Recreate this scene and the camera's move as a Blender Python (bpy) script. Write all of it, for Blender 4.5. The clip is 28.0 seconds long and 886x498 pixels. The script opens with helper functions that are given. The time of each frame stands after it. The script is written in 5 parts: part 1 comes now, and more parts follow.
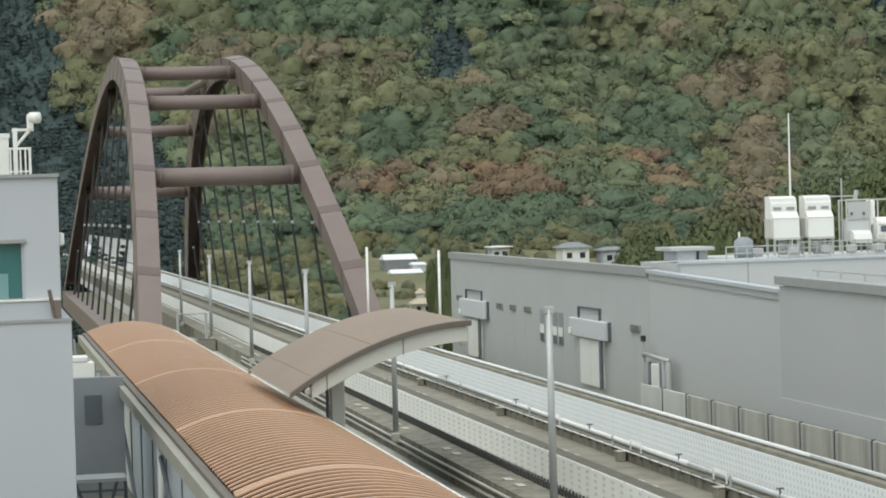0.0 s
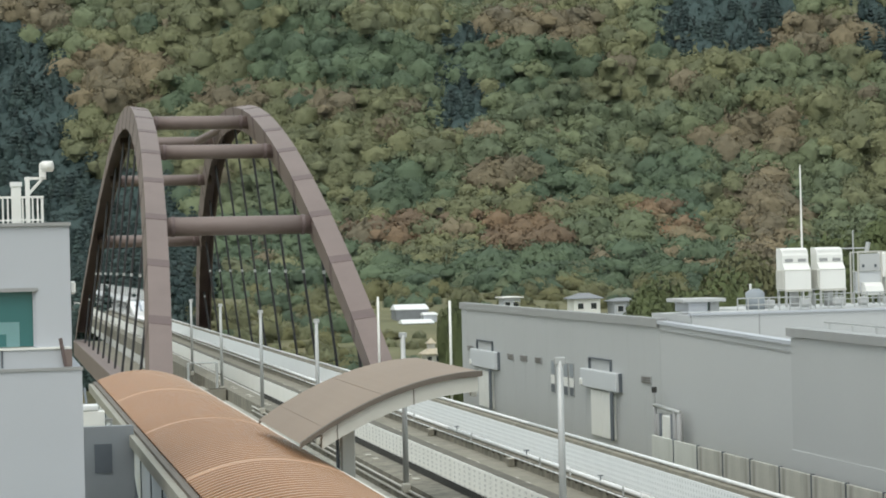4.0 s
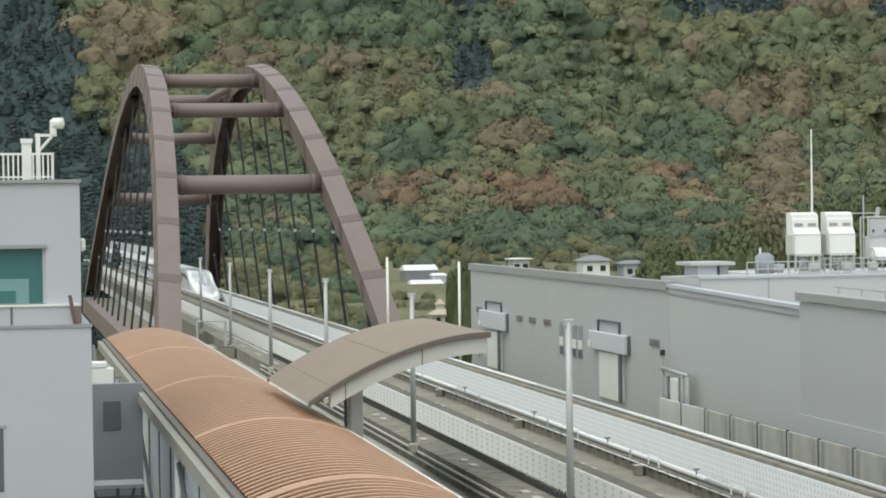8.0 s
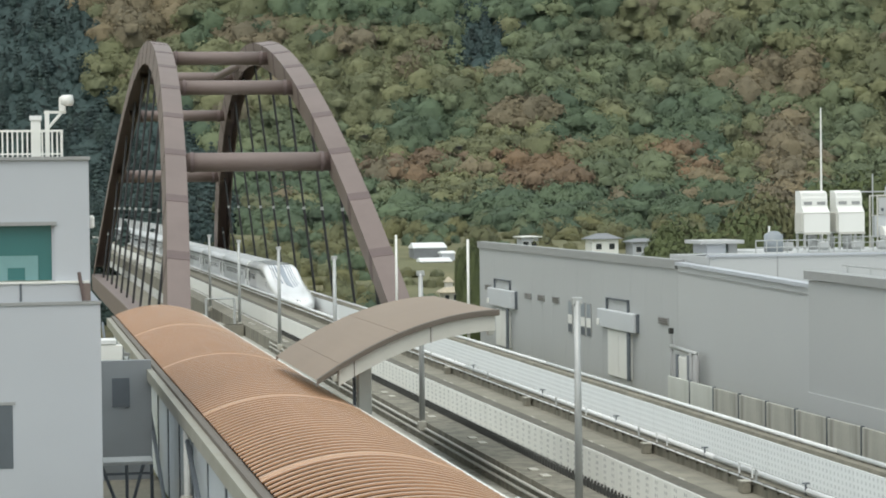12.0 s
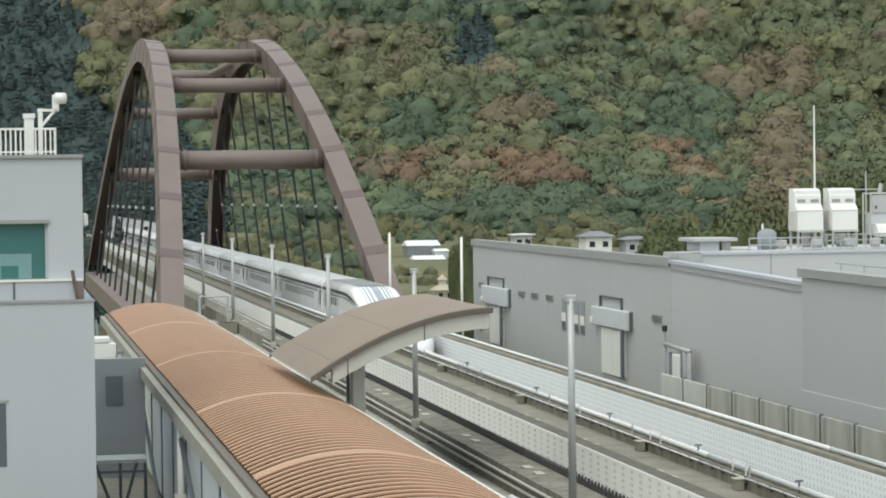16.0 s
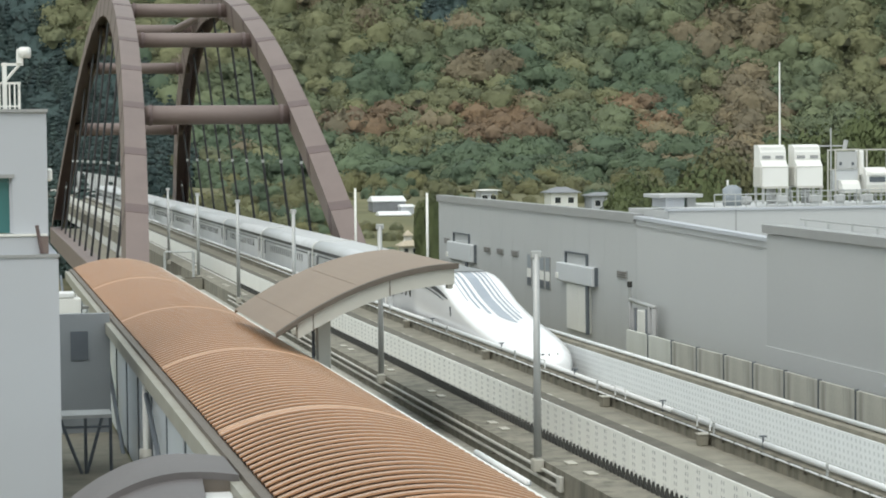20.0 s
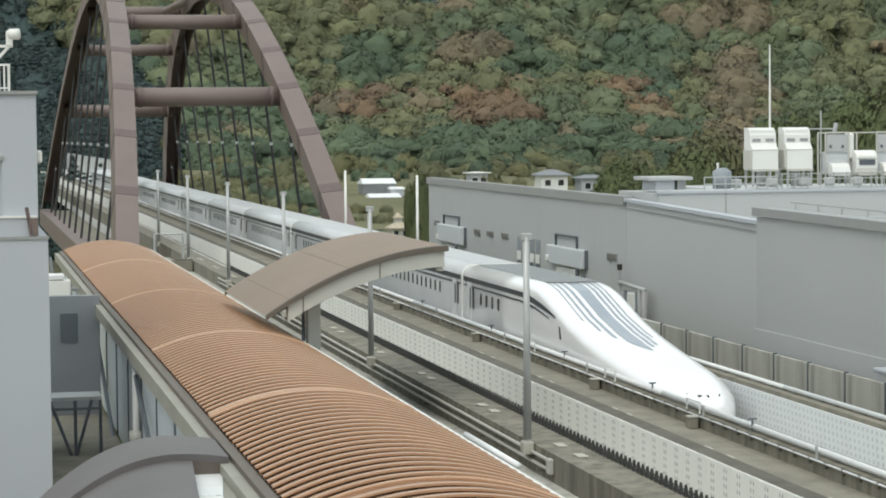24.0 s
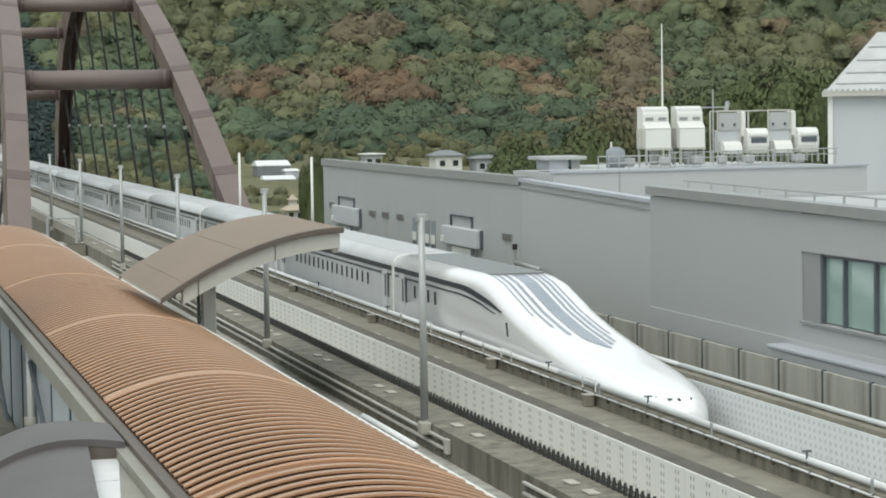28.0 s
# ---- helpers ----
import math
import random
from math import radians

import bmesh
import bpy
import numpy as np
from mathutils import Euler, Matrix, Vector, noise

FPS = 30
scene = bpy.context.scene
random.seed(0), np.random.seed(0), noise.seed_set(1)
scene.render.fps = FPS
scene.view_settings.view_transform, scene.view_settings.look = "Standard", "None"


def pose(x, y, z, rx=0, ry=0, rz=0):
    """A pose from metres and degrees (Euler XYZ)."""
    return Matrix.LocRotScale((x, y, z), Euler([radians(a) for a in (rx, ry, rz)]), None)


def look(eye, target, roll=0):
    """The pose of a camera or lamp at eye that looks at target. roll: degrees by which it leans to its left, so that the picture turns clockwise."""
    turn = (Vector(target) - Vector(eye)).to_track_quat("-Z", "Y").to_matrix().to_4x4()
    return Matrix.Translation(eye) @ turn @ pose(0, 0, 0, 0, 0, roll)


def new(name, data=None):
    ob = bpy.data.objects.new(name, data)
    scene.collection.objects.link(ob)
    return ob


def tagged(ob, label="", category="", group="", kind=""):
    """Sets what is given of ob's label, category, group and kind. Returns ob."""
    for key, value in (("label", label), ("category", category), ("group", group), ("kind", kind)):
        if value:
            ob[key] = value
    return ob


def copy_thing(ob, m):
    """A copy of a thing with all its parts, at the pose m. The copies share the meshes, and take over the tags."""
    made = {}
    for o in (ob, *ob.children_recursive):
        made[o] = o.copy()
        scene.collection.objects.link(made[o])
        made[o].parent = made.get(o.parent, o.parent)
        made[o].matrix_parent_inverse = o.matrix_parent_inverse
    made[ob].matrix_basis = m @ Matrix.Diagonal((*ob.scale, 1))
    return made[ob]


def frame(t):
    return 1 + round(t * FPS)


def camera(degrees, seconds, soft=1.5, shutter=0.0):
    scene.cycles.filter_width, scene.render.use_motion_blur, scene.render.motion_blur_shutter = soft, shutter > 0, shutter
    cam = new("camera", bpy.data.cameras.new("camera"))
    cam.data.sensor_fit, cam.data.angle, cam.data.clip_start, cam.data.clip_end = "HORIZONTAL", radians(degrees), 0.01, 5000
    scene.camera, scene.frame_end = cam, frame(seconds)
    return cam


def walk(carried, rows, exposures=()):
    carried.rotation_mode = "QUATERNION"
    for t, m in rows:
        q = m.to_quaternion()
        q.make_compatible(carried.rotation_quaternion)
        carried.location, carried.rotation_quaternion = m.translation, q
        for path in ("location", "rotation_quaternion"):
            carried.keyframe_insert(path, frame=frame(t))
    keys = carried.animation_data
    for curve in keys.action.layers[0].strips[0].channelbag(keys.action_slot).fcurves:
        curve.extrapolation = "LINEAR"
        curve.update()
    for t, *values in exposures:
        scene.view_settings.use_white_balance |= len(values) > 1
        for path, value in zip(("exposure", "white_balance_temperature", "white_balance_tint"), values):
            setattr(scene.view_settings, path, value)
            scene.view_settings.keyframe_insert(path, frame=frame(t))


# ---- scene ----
# A white maglev train rolls in over an arch bridge; the camera stands on a deck and turns.
# Track runs along +Y; x = 0 is the middle of the far guideway, z = 0 its floor.
cam = camera(22.39, 28.0, soft=1.9)
EYE = (-21.15, 0.0, 8.73)
# seconds, turn to the right of +Y, tilt, lean
TURNS = (
    (0.0, 11.533, -1.065, -1.631),
    (0.5, 11.604, -1.261, -1.537),
    (1.0, 11.596, -1.205, -1.615),
    (1.5, 11.602, -0.930, -1.631),
    (2.0, 11.815, -0.516, -1.336),
    (2.5, 11.859, -0.094, -1.158),
    (3.0, 11.608, 0.152, -1.326),
    (3.5, 11.229, 0.268, -1.442),
    (5.5, 11.564, -0.105, -1.046),
    (6.0, 11.458, -0.225, -1.030),
    (6.5, 11.575, -0.480, -0.943),
    (7.0, 11.581, -0.621, -0.953),
    (7.5, 11.192, -0.676, -0.943),
    (8.0, 11.013, -0.770, -0.808),
    (8.5, 11.120, -1.026, -0.693),
    (9.0, 11.162, -1.161, -0.708),
    (9.5, 10.851, -1.176, -0.824),
    (10.0, 10.771, -1.210, -0.757),
    (10.5, 11.030, -1.330, -0.645),
    (11.0, 11.074, -1.382, -0.696),
    (11.5, 10.796, -1.315, -0.770),
    (12.0, 10.780, -1.336, -0.702),
    (12.5, 10.951, -1.426, -0.610),
    (14.5, 10.965, -1.460, -0.679),
    (15.0, 11.124, -1.428, -0.715),
    (15.5, 11.004, -1.403, -0.749),
    (16.0, 10.944, -1.394, -0.726),
    (16.5, 11.215, -1.466, -0.589),
    (17.0, 11.342, -1.586, -0.600),
    (17.5, 11.263, -1.589, -0.651),
    (18.0, 11.309, -1.740, -0.725),
    (18.5, 11.680, -2.081, -0.540),
    (19.0, 11.920, -2.356, -0.464),
    (19.5, 11.929, -2.496, -0.583),
    (20.0, 11.812, -2.538, -0.598),
    (20.5, 11.990, -2.664, -0.462),
    (22.5, 12.120, -2.900, -0.441),
    (23.0, 12.314, -3.001, -0.368),
    (23.5, 12.231, -3.054, -0.453),
    (24.0, 12.063, -2.990, -0.523),
    (24.5, 12.248, -2.985, -0.527),
    (25.0, 12.723, -3.189, -0.786),
    (25.5, 13.171, -3.414, -1.029),
    (26.0, 13.446, -3.446, -1.214),
    (26.5, 14.099, -3.565, -1.067),
    (27.0, 14.665, -3.652, -0.907),
    (27.5, 14.882, -3.629, -0.862),
    (28.0, 14.738, -3.510, -0.954),
)


def aim(turn, tilt, lean):
    a, b = radians(turn), radians(tilt)
    way = Vector((math.sin(a) * math.cos(b), math.cos(a) * math.cos(b), math.sin(b)))
    return look(EYE, Vector(EYE) + way, lean)


walk(cam, [(t, aim(a, b, c)) for t, a, b, c in TURNS], [(0.0, 0.33), (9.0, 0.37), (20.0, 0.37), (23.5, 0.27), (28.0, 0.19)])

# ---- light: bright overcast ----
world = bpy.data.worlds.new("overcast_sky")
scene.world = world
world.use_nodes = True
wn, wl = world.node_tree.nodes, world.node_tree.links
sky = wn.new("ShaderNodeTexSky")
sky.sky_type, sky.sun_disc = "NISHITA", False
sky.sun_elevation, sky.sun_rotation = radians(58), radians(215)
sky.dust_density, sky.ozone_density = 4.0, 1.0
mixsky = wn.new("ShaderNodeMix")
mixsky.data_type = "RGBA"
mixsky.inputs[0].default_value = 0.8
mixsky.inputs[7].default_value = (6.5, 7.15, 7.1, 1)
wl.new(sky.outputs[0], mixsky.inputs[6])
wl.new(mixsky.outputs[2], wn["Background"].inputs[0])
wn["Background"].inputs[1].default_value = 0.14
sun = new("sun", bpy.data.lights.new("sun", "SUN"))
sun.data.energy, sun.data.angle, sun.data.color = 0.9, radians(40), (1.0, 0.97, 0.92)
sun.matrix_world = look((-50, -10, 140), (0, 60, 0))
scene.view_settings.exposure = 0.25


# ---- materials ----
def mat(name, col, rough=0.6, metal=0.0, var=0.18, scale=2.0, fine=30.0, bump=0.15, dirt=None, dirt_amt=0.0, island=0.0, objrand=0.0, streak=False, coat=0.0):
    """Procedural surface: a base colour, a large and a fine variation, and relief."""
    m = bpy.data.materials.new(name)
    m.use_nodes = True
    n, l = m.node_tree.nodes, m.node_tree.links
    b = n["Principled BSDF"]
    tc = n.new("ShaderNodeTexCoord")
    mp = n.new("ShaderNodeMapping")
    l.new(tc.outputs["Object"], mp.inputs[0])
    big, small = n.new("ShaderNodeTexNoise"), n.new("ShaderNodeTexNoise")
    big.inputs["Scale"].default_value, small.inputs["Scale"].default_value = scale, fine
    big.inputs["Detail"].default_value, small.inputs["Detail"].default_value = 5, 4
    if streak:
        mp.inputs["Scale"].default_value = (1, 1, 0.12)
    l.new(mp.outputs[0], big.inputs["Vector"])
    l.new(tc.outputs["Object"], small.inputs["Vector"])
    add = n.new("ShaderNodeMath")
    add.operation = "MULTIPLY_ADD"
    l.new(small.outputs[0], add.inputs[0])
    add.inputs[1].default_value = 0.4
    l.new(big.outputs[0], add.inputs[2])
    value = add.outputs[0]
    for amount, node, socket in ((island, "ShaderNodeNewGeometry", "Random Per Island"), (objrand, "ShaderNodeObjectInfo", "Random")):
        if amount:
            g = n.new(node)
            ma = n.new("ShaderNodeMath")
            ma.operation = "MULTIPLY_ADD"
            l.new(g.outputs[socket], ma.inputs[0])
            ma.inputs[1].default_value = amount
            l.new(value, ma.inputs[2])
            value = ma.outputs[0]
    ramp = n.new("ShaderNodeMapRange")
    mid = 0.7 + (island + objrand) / 2
    ramp.inputs[1].default_value, ramp.inputs[2].default_value = mid - 0.35 - (island + objrand) / 2, mid + 0.35 + (island + objrand) / 2
    ramp.inputs[3].default_value, ramp.inputs[4].default_value = 1 - var, 1 + var
    l.new(value, ramp.inputs[0])
    mul = n.new("ShaderNodeVectorMath")
    mul.operation = "SCALE"
    mul.inputs[0].default_value = col
    l.new(ramp.outputs[0], mul.inputs["Scale"])
    colour = mul.outputs[0]
    if dirt:
        dn = n.new("ShaderNodeTexNoise")
        dn.inputs["Scale"].default_value, dn.inputs["Detail"].default_value = scale * 1.7, 8
        l.new(mp.outputs[0], dn.inputs["Vector"])
        dr = n.new("ShaderNodeMapRange")
        dr.inputs[1].default_value, dr.inputs[2].default_value = 0.48, 0.7
        dr.inputs[4].default_value = dirt_amt
        l.new(dn.outputs[0], dr.inputs[0])
        mx = n.new("ShaderNodeMix")
        mx.data_type = "RGBA"
        l.new(dr.outputs[0], mx.inputs[0])
        l.new(colour, mx.inputs[6])
        mx.inputs[7].default_value = (*dirt, 1)
        colour = mx.outputs[2]
    l.new(colour, b.inputs["Base Color"])
    b.inputs["Roughness"].default_value, b.inputs["Metallic"].default_value = rough, metal
    b.inputs["Coat Weight"].default_value = coat
    if bump:
        bp = n.new("ShaderNodeBump")
        bp.inputs["Strength"].default_value, bp.inputs["Distance"].default_value = bump, 0.02
        l.new(small.outputs[0], bp.inputs["Height"])
        l.new(bp.outputs[0], b.inputs["Normal"])
    return m


def glass_mat(name, col, rough=0.05):
    m = bpy.data.materials.new(name)
    m.use_nodes = True
    b = m.node_tree.nodes["Principled BSDF"]
    b.inputs["Base Color"].default_value = (*col, 1)
    b.inputs["Roughness"].default_value = rough
    b.inputs["Specular IOR Level"].default_value = 0.8
    return m


M_CONC = mat("weathered_concrete", (0.225, 0.21, 0.165), 0.9, var=0.3, scale=0.9, fine=14, dirt=(0.13, 0.125, 0.1), dirt_amt=0.5)
M_STAIN = mat("stained_concrete", (0.2, 0.185, 0.145), 0.9, var=0.35, scale=1.6, fine=14, dirt=(0.06, 0.06, 0.042), dirt_amt=0.65, streak=True)
M_DARKCONC = mat("sooty_concrete", (0.115, 0.107, 0.085), 0.9, var=0.3, scale=0.9, fine=14, dirt=(0.06, 0.057, 0.045), dirt_amt=0.4)
M_FENCE = mat("fence_concrete", (0.42, 0.415, 0.365), 0.9, var=0.25, scale=1.1, fine=14, dirt=(0.11, 0.105, 0.09), dirt_amt=0.5, streak=True)
M_PALEF = mat("pale_fence_concrete", (0.54, 0.55, 0.5), 0.8, var=0.12, scale=0.9, fine=12, dirt=(0.34, 0.34, 0.29), dirt_amt=0.4, streak=True)
M_FLOOR = mat("guideway_floor", (0.55, 0.55, 0.52), 0.8, var=0.15, scale=0.6, fine=12, dirt=(0.2, 0.2, 0.18), dirt_amt=0.4)
M_PANEL = mat("coil_panel", (0.72, 0.72, 0.67), 0.6, var=0.06, scale=0.7, fine=20, objrand=0.25)
M_PANEL2 = mat("white_coil_panel", (0.66, 0.68, 0.68), 0.5, var=0.04, scale=0.7, fine=20, objrand=0.2)
M_DOT2 = mat("pale_recess", (0.5, 0.52, 0.52), 0.7, var=0.1)
M_DOT = mat("recess_dark", (0.34, 0.34, 0.33), 0.8, var=0.1)
M_DARK = mat("dark_rubber", (0.03, 0.03, 0.026), 0.8, var=0.2)
M_PIPE = mat("white_pipe", (0.72, 0.73, 0.72), 0.45, var=0.08, bump=0.05)
M_STEEL = mat("bridge_brown", (0.178, 0.136, 0.122), 0.55, var=0.1, scale=0.25, fine=6, dirt=(0.14, 0.1, 0.09), dirt_amt=0.35)
M_BAND = mat("bridge_joint", (0.125, 0.09, 0.085), 0.6, var=0.1)
M_CABLE = mat("black_cable", (0.02, 0.02, 0.022), 0.5, var=0.1)
M_ROOF = mat("copper_brown_roof", (0.41, 0.245, 0.145), 0.34, var=0.14, scale=0.25, fine=8, objrand=0.16)
M_RING = mat("pale_copper_trim", (0.66, 0.47, 0.34), 0.45, var=0.1)
M_TAUPE = mat("taupe_roof", (0.24, 0.177, 0.126), 0.55, var=0.08, scale=0.4, fine=8)
M_TRIMD = mat("dark_eave", (0.12, 0.1, 0.08), 0.6, var=0.1)
M_CREAM = mat("cream_metal", (0.5, 0.49, 0.44), 0.5, var=0.06)
M_CLAD = mat("grey_cladding", (0.42, 0.43, 0.425), 0.55, var=0.04, scale=0.12, fine=6, bump=0.04)
M_CLAD2 = mat("grey_cladding_light", (0.45, 0.46, 0.455), 0.5, var=0.04, scale=0.12, fine=6, bump=0.04)
M_CAP = mat("grey_coping", (0.3, 0.305, 0.3), 0.5, var=0.06)
M_WHITE = mat("white_paint", (0.76, 0.76, 0.72), 0.4, var=0.05, scale=0.8, bump=0.04)
M_OFFW = mat("offwhite_wall", (0.44, 0.46, 0.49), 0.6, var=0.04, scale=0.3, bump=0.05)
M_POLE = mat("galvanised", (0.42, 0.43, 0.42), 0.45, 0.35, var=0.1)
M_TRAIN = mat("train_white", (0.86, 0.86, 0.86), 0.22, var=0.02, scale=0.5, bump=0.0, coat=0.4)
M_TGREY = mat("train_roof_grey", (0.2, 0.21, 0.21), 0.45, var=0.08)
M_TROOF = mat("train_roof_pale", (0.5, 0.51, 0.51), 0.4, var=0.06)
M_TSIDE = mat("train_side", (0.62, 0.63, 0.63), 0.3, var=0.03, scale=0.5, bump=0.0)
M_TEAL2 = mat("teal_counter", (0.16, 0.3, 0.3), 0.5, var=0.1)
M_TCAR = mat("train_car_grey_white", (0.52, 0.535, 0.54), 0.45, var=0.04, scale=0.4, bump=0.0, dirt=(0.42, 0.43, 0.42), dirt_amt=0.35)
M_HEADLAMP = glass_mat("lit_headlamp", (0.9, 0.9, 0.85))
M_HEADLAMP.node_tree.nodes["Principled BSDF"].inputs["Emission Color"].default_value = (1, 0.98, 0.92, 1)
M_HEADLAMP.node_tree.nodes["Principled BSDF"].inputs["Emission Strength"].default_value = 2.5
M_STRIPE = mat("train_stripe", (0.035, 0.04, 0.05), 0.4, var=0.1, bump=0)
M_BLUE = mat("train_slate", (0.26, 0.295, 0.34), 0.2, var=0.05, bump=0)
M_GLASSD = glass_mat("dark_glass", (0.03, 0.035, 0.04))
M_TEAL = glass_mat("teal_glass", (0.05, 0.16, 0.16))
# base colour carries the bright green-white reflection of the hall window
M_PALEG = glass_mat("pale_glass", (0.3, 0.42, 0.37), 0.06)
M_PLATE = mat("dull_plate", (0.42, 0.4, 0.34), 0.7, var=0.15)
M_GROUND = mat("rough_grass", (0.125, 0.125, 0.06), 0.95, var=0.35, scale=0.08, fine=1.5, dirt=(0.2, 0.175, 0.095), dirt_amt=0.7)
M_DGREY = mat("grey_barrel_roof", (0.115, 0.105, 0.103), 0.55, var=0.15, scale=0.5, fine=9)
M_EQUIP = mat("grey_plant", (0.25, 0.28, 0.3), 0.5, var=0.1)
M_GABLE = mat("grey_white_sheet", (0.5, 0.51, 0.5), 0.5, var=0.12, scale=0.5, fine=8, dirt=(0.3, 0.3, 0.29), dirt_amt=0.4)
M_PALEW = mat("pale_wall", (0.52, 0.54, 0.55), 0.6, var=0.04, scale=0.3)
M_OLIVE = mat("olive_beige_metal", (0.29, 0.28, 0.235), 0.6, var=0.12, scale=0.8, dirt=(0.24, 0.23, 0.17), dirt_amt=0.4)
M_TILE = mat("tan_tile", (0.46, 0.4, 0.3), 0.8, var=0.2, scale=2)
M_BARK = mat("bark", (0.09, 0.07, 0.05), 0.9, var=0.3, scale=3)


# the pale colour stands in for sky reflected by the glazing
M_PANE = mat("pale_pane", (0.68, 0.73, 0.77), 0.25, var=0.06, scale=0.4, bump=0)
M_DIM = mat("dim_wall", (0.24, 0.26, 0.275), 0.7, var=0.1, scale=0.5)
M_FRAME = mat("slate_frame", (0.1, 0.115, 0.13), 0.5, var=0.1)


# ---- helpers ----
def part(name, bm, material, parent=None, label="", smooth=False):
    me = bpy.data.meshes.new(name)
    if smooth:
        for f in bm.faces:
            f.smooth = True
    bm.to_mesh(me)
    bm.free()
    me.materials.append(material)
    ob = new(name, me)
    if parent:
        ob.parent = parent
    if label:
        ob["label"] = label
    return ob


def again(ob, m, parent=None):
    """Another piece on the same mesh."""
    o = new(ob.name.split(".")[0], ob.data)
    o.parent = parent if parent else ob.parent
    o.matrix_basis = m
    return o


def thing(name, x, y, z, label, category, group="", kind=""):
    e = new(name)
    e.location = (x, y, z)
    e.empty_display_size = 0.3
    return tagged(e, label, category, group, kind)


def box(x0, x1, y0, y1, z0, z1, bm=None, bev=0.0):
    own = bm if bm else bmesh.new()
    t = bmesh.new()
    r = bmesh.ops.create_cube(t, size=1.0, matrix=Matrix.Translation(((x0 + x1) / 2, (y0 + y1) / 2, (z0 + z1) / 2)) @ Matrix.Diagonal((abs(x1 - x0), abs(y1 - y0), abs(z1 - z0), 1)))
    if bev:
        bmesh.ops.bevel(t, geom=t.edges[:], offset=bev, segments=1, affect="EDGES")
    vs = [own.verts.new(v.co) for v in t.verts]
    t.verts.index_update()
    for f in t.faces:
        own.faces.new([vs[v.index] for v in f.verts])
    t.free()
    return own


def rod(a, b, r, bm=None, seg=8, r2=None, caps=True):
    bm = bm if bm else bmesh.new()
    a, b = Vector(a), Vector(b)
    q = (b - a).to_track_quat("Z", "Y")
    rings = []
    for p, rr in ((a, r), (b, r if r2 is None else r2)):
        rings.append([bm.verts.new(p + q @ Vector((rr * math.cos(2 * math.pi * i / seg), rr * math.sin(2 * math.pi * i / seg), 0))) for i in range(seg)])
    for i in range(seg):
        bm.faces.new((rings[0][i], rings[0][(i + 1) % seg], rings[1][(i + 1) % seg], rings[1][i]))
    if caps:
        bm.faces.new(rings[0][::-1])
        bm.faces.new(rings[1])
    return bm


def loft(sections, bm=None, close=True, cap=True):
    """Skin through equal-length rings of points."""
    bm = bm if bm else bmesh.new()
    rings = [[bm.verts.new(p) for p in s] for s in sections]
    n = len(rings[0])
    for a, b in zip(rings, rings[1:]):
        for i in range(n if close else n - 1):
            bm.faces.new((a[i], a[(i + 1) % n], b[(i + 1) % n], b[i]))
    if cap and close:
        bm.faces.new(rings[0][::-1])
        bm.faces.new(rings[-1])
    bmesh.ops.recalc_face_normals(bm, faces=bm.faces[:])
    return bm


# ---- ground, one sheet out to the horizon, rising into the wooded hill ----
def ground_z(x, y):
    """Flat yard by the track, a shallow valley under the bridge, then the hill with its folds."""
    s = max(0.0, min(1.0, (y - 140) / 60))
    r = max(0.0, min(1.0, (y - 280) / 200))
    low = -1.0 - 7.0 * (3 * s * s - 2 * s ** 3) + 8.5 * (3 * r * r - 2 * r ** 3)
    if abs(x) < 12:
        low = min(low, -1.0)   # the cutting of the line
    d = y + 0.25 * (x - 60) - 545
    hill = 0.0
    if d > 0:
        k = min(1.0, d / 150)
        hill = 330 * (1 - math.exp(-d * 0.6 * k / 330))
        hill += k * (26 * noise.noise(Vector((x * 0.009 + y * 0.004, y * 0.005, 0))) + 6 * noise.noise(Vector((x * 0.03, y * 0.03, 3))))
    return low + hill


def build_ground():
    xs = [-4000, -2500, -1500, -1000] + list(range(-700, 1101, 25)) + [1500, 2200, 4000]
    ys = [-4000, -1500, -800, -500, -350, -250, -200, -150, -120, -90, -40, 20] + list(range(60, 300, 20)) + list(range(300, 1300, 20)) + [1500, 2000, 3000, 4000]
    bm = bmesh.new()
    grid = [[bm.verts.new((x, y, ground_z(x, y) - 6 * max(0.0, min(1.0, (y + 0.25 * (x - 60) - 550) / 40)))) for x in xs] for y in ys]
    for a, b in zip(grid, grid[1:]):
        for i in range(len(xs) - 1):
            bm.faces.new((a[i], a[i + 1], b[i + 1], b[i]))
    g = part("ground", bm, M_GROUND, smooth=True)
    tagged(g, "rough grassy valley floor and forest slope", "ground", kind="structure")


build_ground()


# ---- guideways ----
Y0, Y1 = 25.0, 540.0


def guideway(name, cx, zl, zr, label):
    root = thing(name, cx, 0, 0, label, "guideway", kind="structure")
    part("floor_slab", box(-2.0, 1.58, Y0, Y1, -0.9, 0.0), M_FLOOR, root)
    return root


far_way = guideway("guideway_far", 0.0, 1.1, 1.1, "pale concrete maglev guideway with side walls")
near_way = guideway("guideway_near", -5.8, 1.2, 1.1, "weathered concrete maglev guideway, empty")
part("left_wall", box(-1.93, -1.62, Y0, Y1, 0.004, 1.1), M_STAIN, far_way, "rain-stained concrete wall")
part("right_wall", box(1.62, 2.1, Y0, Y1, -0.9, 1.18), M_CONC, far_way)
part("left_wall", box(-2.02, -0.94, Y0, Y1, 0.004, 1.2), M_STAIN, near_way, "broad rain-stained concrete wall")
part("right_wall", box(1.62, 2.05, Y0, Y1, 0.004, 0.98), M_CONC, near_way)
part("wall_coping", box(1.62, 2.1, Y0, Y1, 0.984, 1.06), M_DARKCONC, near_way, "dark wall coping")
